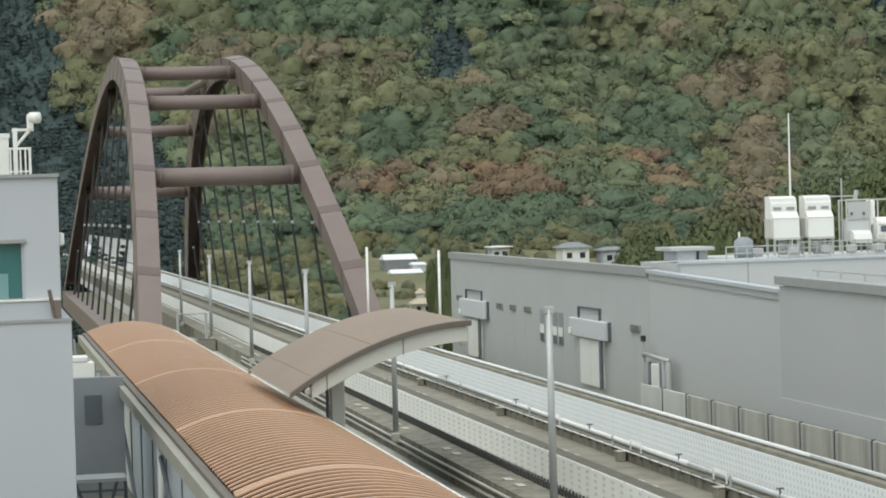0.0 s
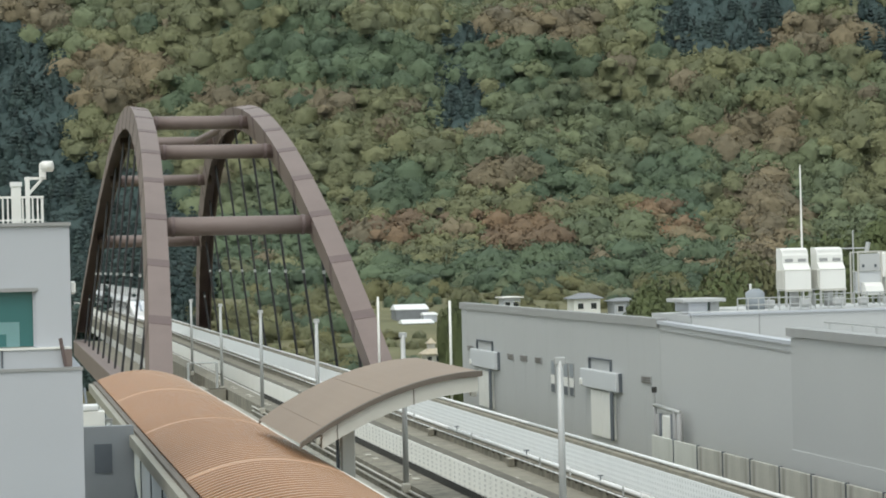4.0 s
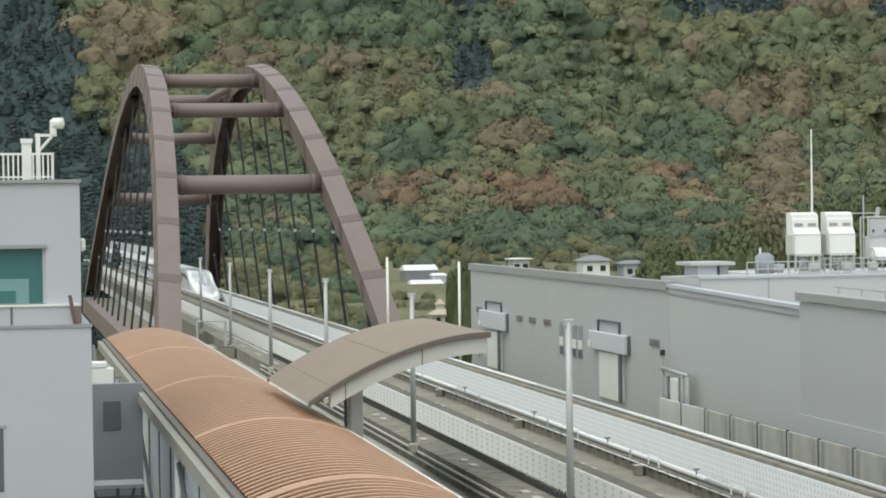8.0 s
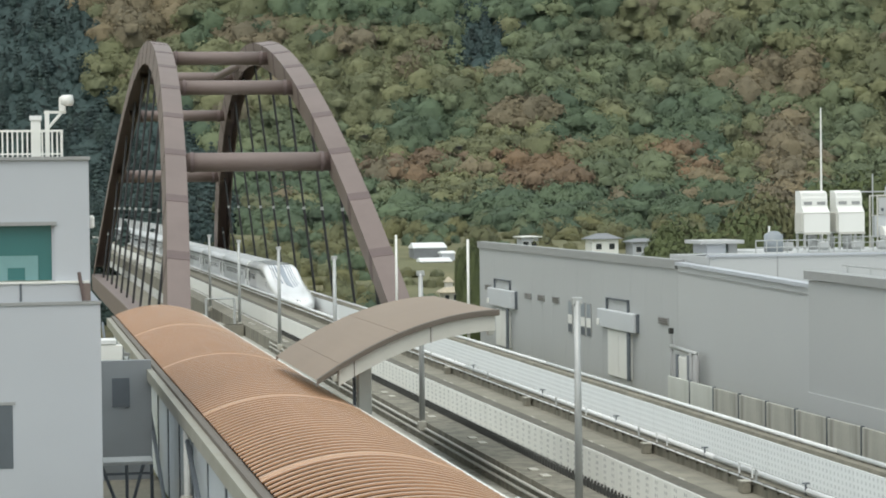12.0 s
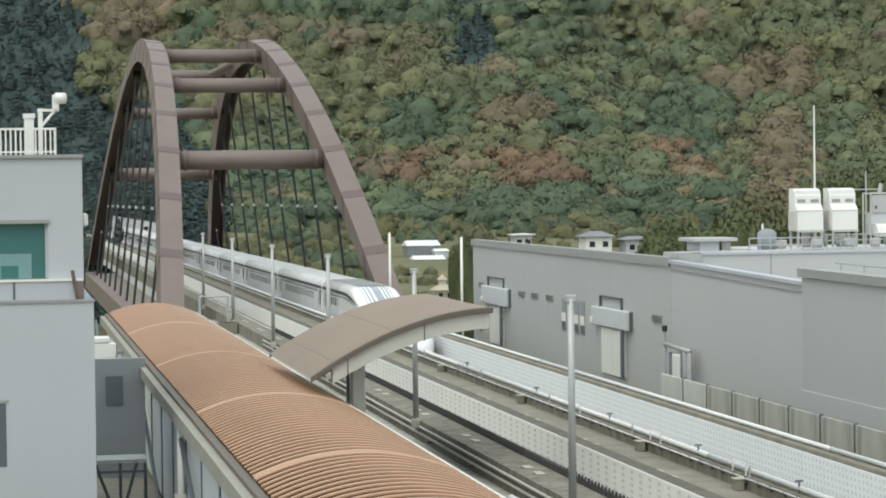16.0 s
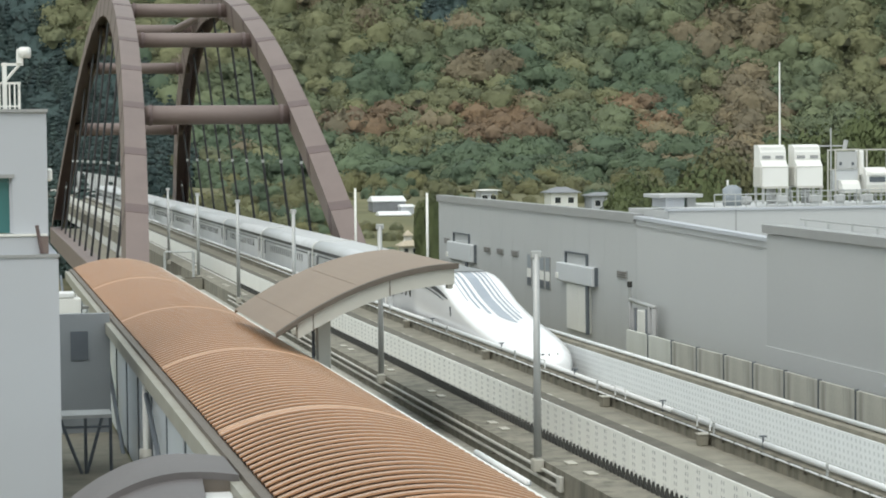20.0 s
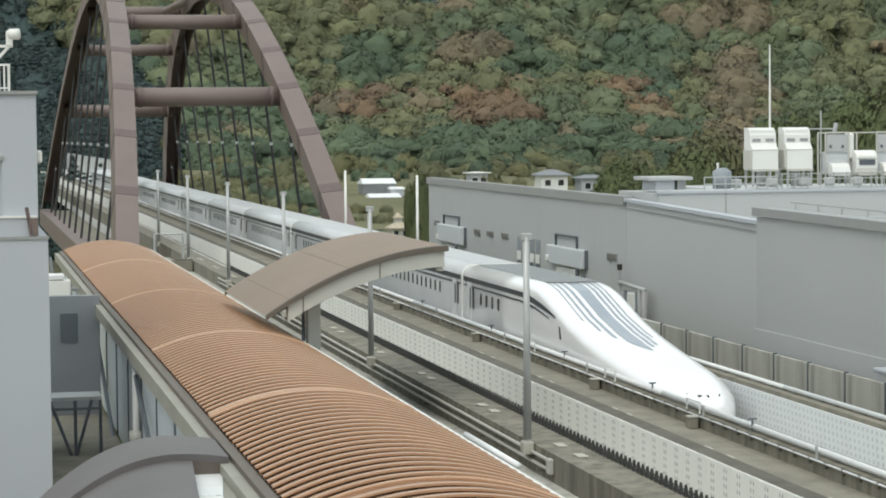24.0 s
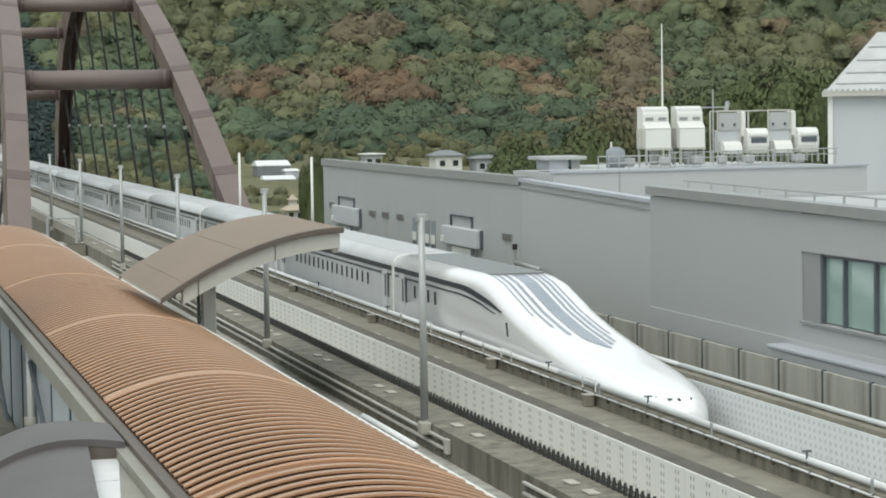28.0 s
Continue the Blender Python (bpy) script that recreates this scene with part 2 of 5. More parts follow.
walkway = part("walkway", box(-3.85, -1.935, Y0, Y1, -0.9, 0.72), M_CONC)
tagged(walkway, "weathered concrete strip between the guideways", "walkway", kind="structure")
ledge = part("ledge", box(-8.3, -7.83, Y0, 150, -1.2, 0.53), M_FENCE)
tagged(ledge, "weathered concrete ledge beside the guideway", "ledge", kind="structure")
# added dark-coloured strip, fills the gap between canopy and ledge
drain = part("drain_channel", box(-11.6, -8.305, Y0, 150, -1.2, 0.3), M_DARKCONC)
tagged(drain, "dark strip added in the gap beside the ledge", "drain", kind="structure")


# ---- arch bridge ----
ARCH_Y, ARCH_L, ARCH_H = 217.0, 68.25, 22.55
BX = -3.2


def rib_at(y):
    u = (y - ARCH_Y) / ARCH_L
    z = 0.1 + ARCH_H * (1 - u * u)
    return z, 6.3 + (11.5 - z) * 0.117


def build_bridge():
    root = thing("arch_bridge", BX, ARCH_Y, 0, "brown steel tied-arch railway bridge with leaning ribs and cables", "bridge")
    for side in (-1, 1):
        def section(y, grow=0.0, cut=1.0):
            z, h = rib_at(y)
            slope = -2 * (y - ARCH_Y) / ARCH_L ** 2 * ARCH_H
            tz, ty = 1 / math.hypot(1, slope), -slope / math.hypot(1, slope)
            up = Vector((-side * 0.117, ty, tz)).normalized()
            out = Vector((side, 0, 0.117)).normalized()
            c = Vector((side * h, y - ARCH_Y, z))
            w, d = 0.78 + grow, 1.05 + grow
            # section left open below, not a closed box, so the underside goes dark
            i, e = 1 - 0.08 / w, 1 - 0.08 / d
            return [c + out * a * w + up * b * d for a, b in ((-1, -1), (-1, 1), (1, 1), (1, -1), (i, -1), (i, e), (-i, e), (-i, -1))]
        ys = [ARCH_Y - 69 + 138 * i / 60 for i in range(61)]
        rib = part("rib", loft([section(y) for y in ys]), M_STEEL, root)
        k = 0
        for y in np.linspace(ARCH_Y - 62, ARCH_Y + 62, 19):
            bm = loft([section(y - 0.45, 0.02), section(y + 0.45, 0.02)])
            part("joint_band", bm, M_BAND, rib)
        girder = part("girder", box(side * 7.8 - 0.8, side * 7.8 + 0.8, -72, 72, -2.6, -0.6, bev=0.06), M_STEEL, root)
        for i in range(11):
            y = ARCH_Y + (i - 5) * 11.7
            z, h = rib_at(y)
            a, b = (side * 7.65, y - ARCH_Y, -0.6), (side * h, y - ARCH_Y, z - 0.8)
            bm = rod(a, b, 0.11, seg=8)
            mid = Vector(a).lerp(Vector(b), min(0.9, 8.6 / max(z, 5)))
            cable = part("hanger_cable", bm, M_CABLE, root)
            part("clamp", rod(mid - Vector((0, 0, 0.13)), mid + Vector((0, 0, 0.13)), 0.13, seg=6), M_POLE, cable)
    for y in (169.1, 186.0, 200.6, 233.4, 248.0, 264.9):
        z, h = rib_at(y)
        r = 0.72 if y in (169.1, 264.9) else 0.6
        b = part("brace", rod((-h, y - ARCH_Y, z), (h, y - ARCH_Y, z), r, seg=20), M_STEEL, root, smooth=True)
        for s in (-1, 1):
            part("flange", rod((s * (h - 1.5), y - ARCH_Y, z), (s * (h - 1.25), y - ARCH_Y, z), r + 0.06, seg=20), M_BAND, b)
    z1, h1 = rib_at(233.4)
    z0, h0 = rib_at(223)
    for side in (-1, 1):
        part("diagonal_brace", rod((side * h1 * 0.5, 16.4, z1), (side * h0, 6, z0), 0.4, seg=12), M_STEEL, root)
    part("deck", box(-7.6, 7.6, -75, 75, -2.2, -0.92), M_CONC, root)


build_bridge()

# ---- canopy beside the track ----
CX, CH, CE, CR = -14.28, 2.1, 2.96, 0.46   # middle, half width, eave height, rise
CY0, CY1 = 20.0, 113.0


def vault(u, lift=0.0):
    """Point of the roof's cross-section, u from -1 to 1."""
    return Vector((u * CH, 0, CR * (1 - u * u) + lift))


def build_canopy():
    root = thing("platform_canopy", CX, 0, CE, "long copper-brown barrel-vaulted roof with ribbed sheets", "canopy")
    pitch, n = 0.54, 18
    secs = []
    for dy, lift in ((0.16, -0.05), (0.16, 0.0), (0.0, 0.05), (0.0, 0.085), (0.12, 0.092), (pitch * 0.6, 0.045), (pitch + 0.17, -0.02)):
        secs.append([vault(-1 + 2 * i / n, lift) + Vector((0, dy, 0)) for i in range(n + 1)])
    strip = None
    count = int((CY1 - CY0) / pitch)
    for k in range(count):
        m = pose(0, CY0 + k * pitch, 0)
        if strip is None:
            bm = loft(secs, close=False)
            strip = part("roof_strip", bm, M_ROOF, root)
            strip.matrix_basis = m
        else:
            again(strip, m)
    ring = None
    for y in (33.0, 45.2, 59.2, 76.0, 94.5):
        bm = bmesh.new()
        if ring is None:
            secs2 = []
            for dy, lift in ((-0.014, 0.0), (-0.014, 0.108), (0.014, 0.108), (0.014, 0.0)):
                secs2.append([vault(-1 + 2 * i / n, lift) + Vector((0, dy, 0)) for i in range(n + 1)])
            bm = loft(secs2, bm, close=False)
            ring = part("roof_ring", bm, M_RING, root, smooth=False)
            ring.matrix_basis = pose(0, y, 0)
        else:
            bm.free()
            again(ring, pose(0, y, 0))
    part("eave_gutter", box(CH - 0.02, CH + 0.16, CY0, CY1, -0.16, 0.02), M_WHITE, root, "pale gutter")
    part("gutter_pipe", rod((CH + 0.27, 37.2, 0.02), (CH + 0.27, 41.3, 0.02), 0.06, seg=8), M_PIPE, root, smooth=True)
    part("eave_trim", box(-CH - 0.2, -CH + 0.04, CY0, CY1, -0.1, 0.02), M_TRIMD, root, "dark eave trim")
    part("fascia", box(-CH - 0.42, -CH - 0.205, CY0, CY1, -0.46, -0.08), M_OLIVE, root, "pale fascia beam")
    part("ceiling_panel", box(-CH + 0.05, CH - 0.05, CY0, CY1, -0.12, -0.02), M_CREAM, root)
    part("end_wall", box(-CH + 0.06, CH - 0.06, CY1 - 0.25, CY1 - 0.05, -3.9, -0.13), M_CLAD, root)
    part("side_wall", box(CH - 0.3, CH - 0.1, CY0, CY1 - 0.3, -3.9, -0.13), M_CLAD, root)
    # west side: glazed bays between dark frames, round posts, raking braces
    x = -CH - 0.03
    edges = [21.5 + 10.3 * i for i in range(10)]
    for k, (a, b) in enumerate(zip(edges, edges[1:])):
        part("wall_panel", box(x, x + 0.06, a + 0.2, (a + b) / 2 - 0.1, -4.0, -0.7), M_PANE, root, "glazed wall panel, reflected sky put into its pale colour")
        part("wall_panel", box(x, x + 0.06, (a + b) / 2 + 0.1, b - 0.2, -4.0, -0.7), M_PANE, root, "glazed wall panel, reflected sky put into its pale colour")
        part("frame_bar", box(x - 0.03, x + 0.1, a - 0.2, a + 0.2, -4.0, -0.63), M_FRAME, root)
        part("frame_bar", box(x - 0.03, x + 0.1, (a + b) / 2 - 0.1, (a + b) / 2 + 0.1, -4.0, -0.63), M_FRAME, root)
        if k % 2 == 0:
            part("post", rod((x - 0.16, a + 0.0, -4.0), (x - 0.16, a + 0.0, -0.62), 0.1, seg=10), M_WHITE, root, smooth=True)
            part("post_collar", rod((x - 0.16, a + 0.0, -2.9), (x - 0.16, a + 0.0, -2.5), 0.2, seg=10), M_CREAM, root, smooth=True)
            part("raking_brace", rod((x - 0.2, b - 1.0, -4.0), (x - 0.2, b + 9.6, -0.9), 0.07, seg=6), M_FRAME, root)


build_canopy()


def build_cross_roof():
    y0, y1 = 60.5, 70.3
    root = thing("crossing_roof", -13.18, y0, 3.63, "curved taupe metal roof over a platform gate", "roof")
    n = 16

    def curve(u, lift):
        return Vector((5.1 * u, 0, 1.8 * (1 - (1 - u) ** 1.9) + lift))
    sec = [[curve(i / n, l) + Vector((0, dy, 0)) for i in range(n + 1)] for dy, l in ((0, 0.0), (0, 0.14), (y1 - y0, 0.14), (y1 - y0, 0.0))]
    part("roof_shell", loft(sec, close=False), M_TAUPE, root, smooth=False)
    sec = [[curve(i / n, l) + Vector((0, dy, 0)) for i in range(n + 1)] for dy, l in ((-0.12, 0.02), (-0.12, 0.16), (0.02, 0.17))]
    part("edge_trim", loft(sec, close=False), M_TRIMD, root, "dark edge trim")
    sec = [[curve(0.12 + 0.86 * i / n, l) + Vector((0, dy, 0)) for i in range(n + 1)] for dy, l in ((0.0, 0.0), (0.0, -0.42), (0.35, -0.42), (0.35, 0.0))]
    part("rim_beam", loft(sec, close=False), M_CREAM, root, "cream curved rim beam")
    part("soffit", loft([[curve(0.05 + 0.93 * i / n, -0.06) + Vector((0, dy, 0)) for i in range(n + 1)] for dy in (0.2, y1 - y0 - 0.1)], close=False), M_CREAM, root)
    for u in (0.13, 0.46):
        part("sheet_seam", loft([[curve(u, 0.142) + Vector((0, dy, 0)), curve(u, 0.15) + Vector((0, dy, 0)), curve(u + 0.006, 0.15) + Vector((0, dy, 0)), curve(u + 0.006, 0.142) + Vector((0, dy, 0))] for dy in (0.03, y1 - y0)]), M_TAUPE, root)
    dy = 1.8
    post = part("post", box(1.42, 1.8, dy, dy + 0.4, -4.0, 0.4, bev=0.03), M_CREAM, root, "pale square post")
    part("post_cap", box(1.39, 1.83, dy - 0.03, dy + 0.43, 0.32, 0.4), M_OFFW, post)
    part("post_head", box(1.37, 1.75, dy + 0.02, dy + 0.4, 0.402, 0.72), M_TRIMD, post)
    part("downpipe", rod((1.33, dy + 0.2, -4.0), (1.33, dy + 0.2, 0.6), 0.05, seg=8), M_FRAME, root, smooth=True)
    for u in (0.2, 0.62):
        part("beam_joint", loft([[curve(u + k, l) + Vector((0, dyy, 0)) for l in (-0.43, 0.0)] for k, dyy in ((0, -0.012), (0.006, -0.012))], close=False), M_TRIMD, root)
    part("tip_bracket", box(4.8, 4.98, 0.1, 0.3, 1.25, 1.7, bev=0.02), M_CREAM, root)


build_cross_roof()

# ---- poles ----
def build_poles():
    proto = thing("track_pole", -7.95, 52.2, 1.2, "slim galvanised steel pole on a small base beside the guideway", "pole", "poles along the guideway")
    part("shaft", rod((0, 0, 0.1), (0, 0, 5.0), 0.1, seg=10, r2=0.075), M_POLE, proto, smooth=True)
    part("base_plate", box(-0.14, 0.124, -0.18, 0.18, -0.25, 0.05, bev=0.02), M_PLATE, proto, "pale footing fixed to the wall")
    part("cap", box(-0.13, 0.13, -0.06, 0.06, 4.9, 5.08, bev=0.02), M_POLE, proto)
    for y in (73.4, 94.0, 114.5, 135.5, 156.5, 178, 199):
        copy_thing(proto, pose(-7.95, y, 1.2))
    proto = thing("yard_pole", 4.0, 149.0, -1.0, "slim white steel pole beyond the guideway", "pole", "white poles beyond the guideway")
    part("shaft", rod((0, 0, 0), (0, 0, 7.2), 0.08, seg=10), M_WHITE, proto, smooth=True)
    part("base_plate", box(-0.2, 0.2, -0.2, 0.2, 0, 0.1), M_CONC, proto)
    copy_thing(proto, pose(5.0, 129.5, -1.0))


build_poles()

# ---- train ----
def train_y(t):
    """Nose position: the train brakes evenly and comes nearly to rest."""
    c = (448.3983, -33.90804, 1.103444, -0.02244717, 0.0001541837, 1.274055e-05, -2.71753e-07)
    return sum(k * t ** i for i, k in enumerate(c))


ROOF = 3.35


def hull(w, zt, zb=0.15, sh=0.45, n=7):
    """Ring of a car's cross-section: half width, roof, floor, shoulder radius."""
    pts = [(-w, zb + 0.25), (-w * 0.9, zb), (w * 0.9, zb), (w, zb + 0.25)]
    sh = min(sh, (zt - zb) * 0.6)
    bend = min(sh * 1.25, w * 0.75)
    ws = w * 0.985
    for i in range(n):
        a = math.pi / 2 * i / (n - 1)
        pts.append((ws - bend * (1 - math.cos(a)), zt - sh + sh * math.sin(a)))
    for i in range(n):
        a = math.pi / 2 * (1 - i / (n - 1))
        pts.append((-ws + bend * (1 - math.cos(a)), zt - sh + sh * math.sin(a)))
    return pts


NOSE = ((0.6, 0.22, 0.72), (0.72, 0.42, 0.84), (1.05, 0.66, 0.98), (1.7, 0.92, 1.11), (2.6, 1.12, 1.23), (4, 1.3, 1.39), (6, 1.4, 1.58), (8, 1.44, 1.8), (10, 1.45, 2.07), (12, 1.45, 2.43), (13.5, 1.45, 2.81), (14.8, 1.45, 3.14), (15.8, 1.45, 3.29), (17, 1.45, ROOF), (20, 1.45, ROOF), (27.85, 1.45, ROOF))


def nose_top(s):
    for (a, _, z0), (b, _, z1) in zip(NOSE, NOSE[1:]):
        if a <= s <= b:
            return z0 + (z1 - z0) * (s - a) / (b - a)
    return ROOF


def build_train():
    root = thing("maglev_train", 0, train_y(0), 0, "white high-speed maglev train with a long nose and dark stripes", "train")

    def fit_side(car, s0, s1, z0, z1, name, material, x=-1.452, label=""):
        return part(name, box(x - 0.012, x + 0.03, s0, s1, z0, z1), material, car, label)

    def dress(car, s0, s1, wins, doors):
        for side in (-1, 1):
            x = side * 1.452
            part("stripe", box(x - 0.012, x + 0.012, s0, s1, 2.74, 2.92), M_STRIPE, car)
            part("stripe", box(x - 0.012, x + 0.012, s0, s1, 2.55, 2.61), M_STRIPE, car)
            for s in wins:
                part("window", box(x - 0.012, x + 0.012, s, s + 0.22, 1.95, 2.4), M_GLASSD, car)
            for s in doors:
                d = part("door", box(x - 0.014, x + 0.014, s, s + 0.8, 1.0, 2.72), M_TSIDE, car)
                part("door_seam", box(x - 0.018, x + 0.018, s - 0.3, s - 0.1, 1.7, 2.54), M_STRIPE, d)
                part("door_seam", box(x - 0.018, x + 0.018, s + 0.1, s + 0.34, 1.7, 2.54), M_STRIPE, d)

    def middle(s0):
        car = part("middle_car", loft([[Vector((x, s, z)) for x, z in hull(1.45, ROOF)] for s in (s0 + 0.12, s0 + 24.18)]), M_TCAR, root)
        for f in car.data.polygons:
            f.use_smooth = len(f.vertices) == 4
        dress(car, s0 + 0.3, s0 + 24.0, [s0 + 4.2 + 0.98 * i for i in range(16)], (s0 + 1.0, s0 + 22.3))
        part("roof_panel", box(-0.8, 0.8, s0 + 0.6, s0 + 23.7, ROOF - 0.02, ROOF + 0.012), M_TROOF, car, "grey-white roof panel")
        part("gangway", loft([[Vector((x, s, z)) for x, z in hull(1.3, ROOF - 0.2)] for s in (s0 - 0.14, s0 + 0.14)]), M_TRIMD, car)
        part("joint_cover", loft([[Vector((x, s, z)) for x, z in hull(1.47, ROOF + 0.02)] for s in (s0 - 0.05, s0 + 0.13)]), M_WHITE, car)
        return car

    head = part("lead_car", loft([[Vector((x, s, z)) for x, z in hull(w, z)] for s, w, z in
                                  [(s, np.interp(s, [a[0] for a in NOSE], [a[1] for a in NOSE]), np.interp(s, [a[0] for a in NOSE], [a[2] for a in NOSE])) for s in sorted({a[0] for a in NOSE} | {0.65, 0.85, 1.35, 2.1, 3.2, 5, 7, 9, 11, 12.8, 14.2, 15.3, 16.4})]]), M_TRAIN, root, smooth=True)
    dress(head, 18.2, 27.7, [21.6 + 0.98 * i for i in range(4)], (26.2,))

    def top_strip(name, x0, x1, s0, s1, material, lift, n=64):
        secs = []
        for i in range(n + 1):
            s = s0 + (s1 - s0) * i / n
            z = nose_top(s) + lift
            secs.append([Vector((x0, s, z)), Vector((x1, s, z))])
        return part(name, loft(secs, close=False), material, head)
    top_strip("cockpit_band", -0.26, 0.2, 8.8, 16.3, M_BLUE, 0.014)
    part("cockpit_tip", loft([[Vector((x0, s0, nose_top(s0) + 0.014)), Vector((0.2, s0, nose_top(s0) + 0.014))] for s0, x0 in ((7.4, 0.12), (8.0, -0.06), (8.4, -0.18), (8.8, -0.26))], close=False), M_BLUE, head)
    for x, s0, w in ((-0.92, 11.6, 0.022), (-0.72, 10.3, 0.045), (-0.48, 9.3, 0.06), (0.36, 7.9, 0.05), (0.56, 8.2, 0.045), (0.74, 9.2, 0.03)):
        top_strip("nose_stripe", x - w, x + w, s0, 16.3, M_BLUE, 0.014)
    for x, s0, z, w, h, m in ((-0.6, 1.69, 1.03, 0.07, 0.06, M_TSIDE), (-0.35, 1.27, 0.98, 0.1, 0.1, M_GLASSD), (-0.14, 1.13, 0.98, 0.07, 0.1, M_GLASSD),
                              (-0.03, 1.13, 0.985, 0.06, 0.13, M_HEADLAMP), (0.1, 1.14, 0.985, 0.06, 0.13, M_HEADLAMP), (0.19, 1.18, 0.985, 0.05, 0.11, M_GLASSD)):
        part("nose_lamp", box(x - w / 2, x + w / 2, s0 - 0.09, s0 + 0.05, z - h / 2, z + h / 2), m, head, "lit white headlamp" if m is M_HEADLAMP else "")
    for side in (-1, 1):
        sweep = [(18.25, 2.83, 0.09), (17.2, 2.79, 0.1), (16.2, 2.7, 0.1), (15.2, 2.6, 0.09), (14.3, 2.49, 0.06), (13.4, 2.36, 0.015)]
        part("stripe_sweep", loft([[Vector((side * x, s, z + k * h)) for x, k in ((1.40, -1), (1.462, -1), (1.462, 1), (1.40, 1))] for s, z, h in sweep]), M_STRIPE, head)
        part("side_vent", loft([[Vector((side * 1.45 + k, s0 + 0.12 * (z - 1.7) / 0.45, z)) for k, s0 in ((-0.012, 12.68), (0.012, 12.68), (0.012, 12.8), (-0.012, 12.8))] for z in (1.66, 2.08)]), M_STRIPE, head)
        part("second_sweep", loft([[Vector((side * x, s, z + k * h)) for x, k in ((1.40, -1), (1.46, -1), (1.46, 1), (1.40, 1))] for s, z, h in ((18.25, 2.58, 0.03), (17.0, 2.53, 0.03), (15.8, 2.44, 0.028), (14.8, 2.33, 0.02), (14.2, 2.26, 0.008))]), M_STRIPE, head)
    part("roof_panel", box(-0.9, 0.95, 16.4, 27.6, ROOF - 0.02, ROOF + 0.012), M_TGREY, head)
    for i in range(11):
        middle(28.0 + 24.3 * i)
    return root


train = build_train()


# ---- guideway fittings ----
def dress_guideways():
    L = 1.8
    bm = bmesh.new()
    bm = box(-0.02, 0.03, 0.012, L - 0.012, 0.06, 1.06, bev=0.008)
    face = part("coil_panel", bm, M_PANEL, near_way)
    dots = bmesh.new()
    for c in (0.36, 0.52, 1.26, 1.42):
        for r in range(5):
            box(-0.026, -0.012, c - 0.022, c + 0.022, 0.16 + r * 0.18, 0.25 + r * 0.18, dots)
    white = face.copy()
    white.data = face.data.copy()
    white.data.materials[0] = M_PANEL2
    scene.collection.objects.link(white)
    white.parent = far_way
    white.matrix_basis = pose(1.58, 30.0 - L, 0)
    holes = part("bolt_holes", dots, M_DOT, face)
    fine = bmesh.new()
    for c in range(6):
        for r in range(5):
            box(-0.026, -0.012, 0.1 + c * 0.3 + r * 0.03, 0.2 + c * 0.3 + r * 0.03, 0.12 + r * 0.19, 0.22 + r * 0.19, fine)
    slots = part("coil_slots", fine, M_DOT2, white)
    first = True
    for way, x in ((near_way, 1.58), (far_way, 1.58)):
        y = 30.0
        while y < 128:
            m = pose(x, y, 0)
            if first:
                face.matrix_basis, first = m, False
            else:
                if way is near_way:
                    again(holes, Matrix.Identity(4), again(face, m, way))
                else:
                    again(slots, Matrix.Identity(4), again(white, m, way))
            y += L
        part("coil_panel_run", box(x - 0.02, x + 0.03, y, Y1, 0.06, 1.06), M_PANEL if way is near_way else M_PANEL2, way)
        part("coil_panel_run", box(-x - 0.03, -x + 0.02, Y0, Y1, 0.06, 1.06), M_PANEL, way)
    teeth = bmesh.new()
    y = 30.0
    while y < 125:
        vs = [teeth.verts.new(p) for p in ((-1.0, y, 1.2), (-1.0, y + 0.2, 1.2), (-1.0, y + 0.1, 1.45), (-0.94, y, 1.2), (-0.94, y + 0.2, 1.2), (-0.94, y + 0.1, 1.45))]
        for f in ((0, 1, 2), (5, 4, 3), (0, 3, 4, 1), (1, 4, 5, 2), (2, 5, 3, 0)):
            teeth.faces.new([vs[i] for i in f])
        y += 0.33
    tagged(part("seal_teeth", teeth, M_DARK, near_way, "dark rubber teeth along the wall top"), kind="stuff")
    cover = part("cover_plate", box(-0.12, 0.12, -0.26, 0.26, 0, 0.04, bev=0.012), M_PLATE, near_way)
    first = True
    rng = random.Random(3)
    y = 33.0
    while y < 150:
        for dy in (0.0, 1.5):
            for x, z in ((-1.52, 1.203), (2.75, 0.723)):
                m = pose(x, y + dy + rng.uniform(-0.2, 0.2) + (2 if x > 0 else 0), z)
                if first:
                    cover.matrix_basis, first = m, False
                else:
                    again(cover, m)
        y += 8.4
    # pipes and their brackets
    for name, x, z, r in (("pipe", -1.72, 1.22, 0.085), ("pipe", -1.97, 1.05, 0.028), ("pipe", 1.95, 1.27, 0.07), ("pipe", 2.2, 1.16, 0.05)):
        a = Y0
        while a < Y1:
            b = min(Y1, a + 36.0)
            part(name, rod((x, a + 0.06, z), (x, b - 0.06, z), r, seg=8), M_PIPE, far_way, smooth=True)
            a = b
    clip = part("pipe_bracket", box(-0.03, 0.04, -0.035, 0.035, -0.1, 0.05), M_DARKCONC, far_way)
    clip.matrix_basis = pose(-1.965, 34, 1.04)
    y = 35.0
    while y < 150:
        again(clip, pose(-1.965, y, 1.04))
        again(clip, pose(1.95, y + 1, 1.2))
        y += 1.0
    stand = part("bracket_post", box(-0.025, 0.025, -0.025, 0.025, 0, 0.3), M_POLE, far_way)
    stand.matrix_basis = pose(-2.0, 40, 1.1)
    for y in (48.5, 56.6, 68, 79, 91, 104, 118):
        again(stand, pose(-2.0, y, 1.1))
    tee = part("tee_post", box(-0.02, 0.02, -0.02, 0.02, 0, 0.32), M_FRAME, far_way)
    tee.matrix_basis = pose(-1.78, 53.4, 1.1)
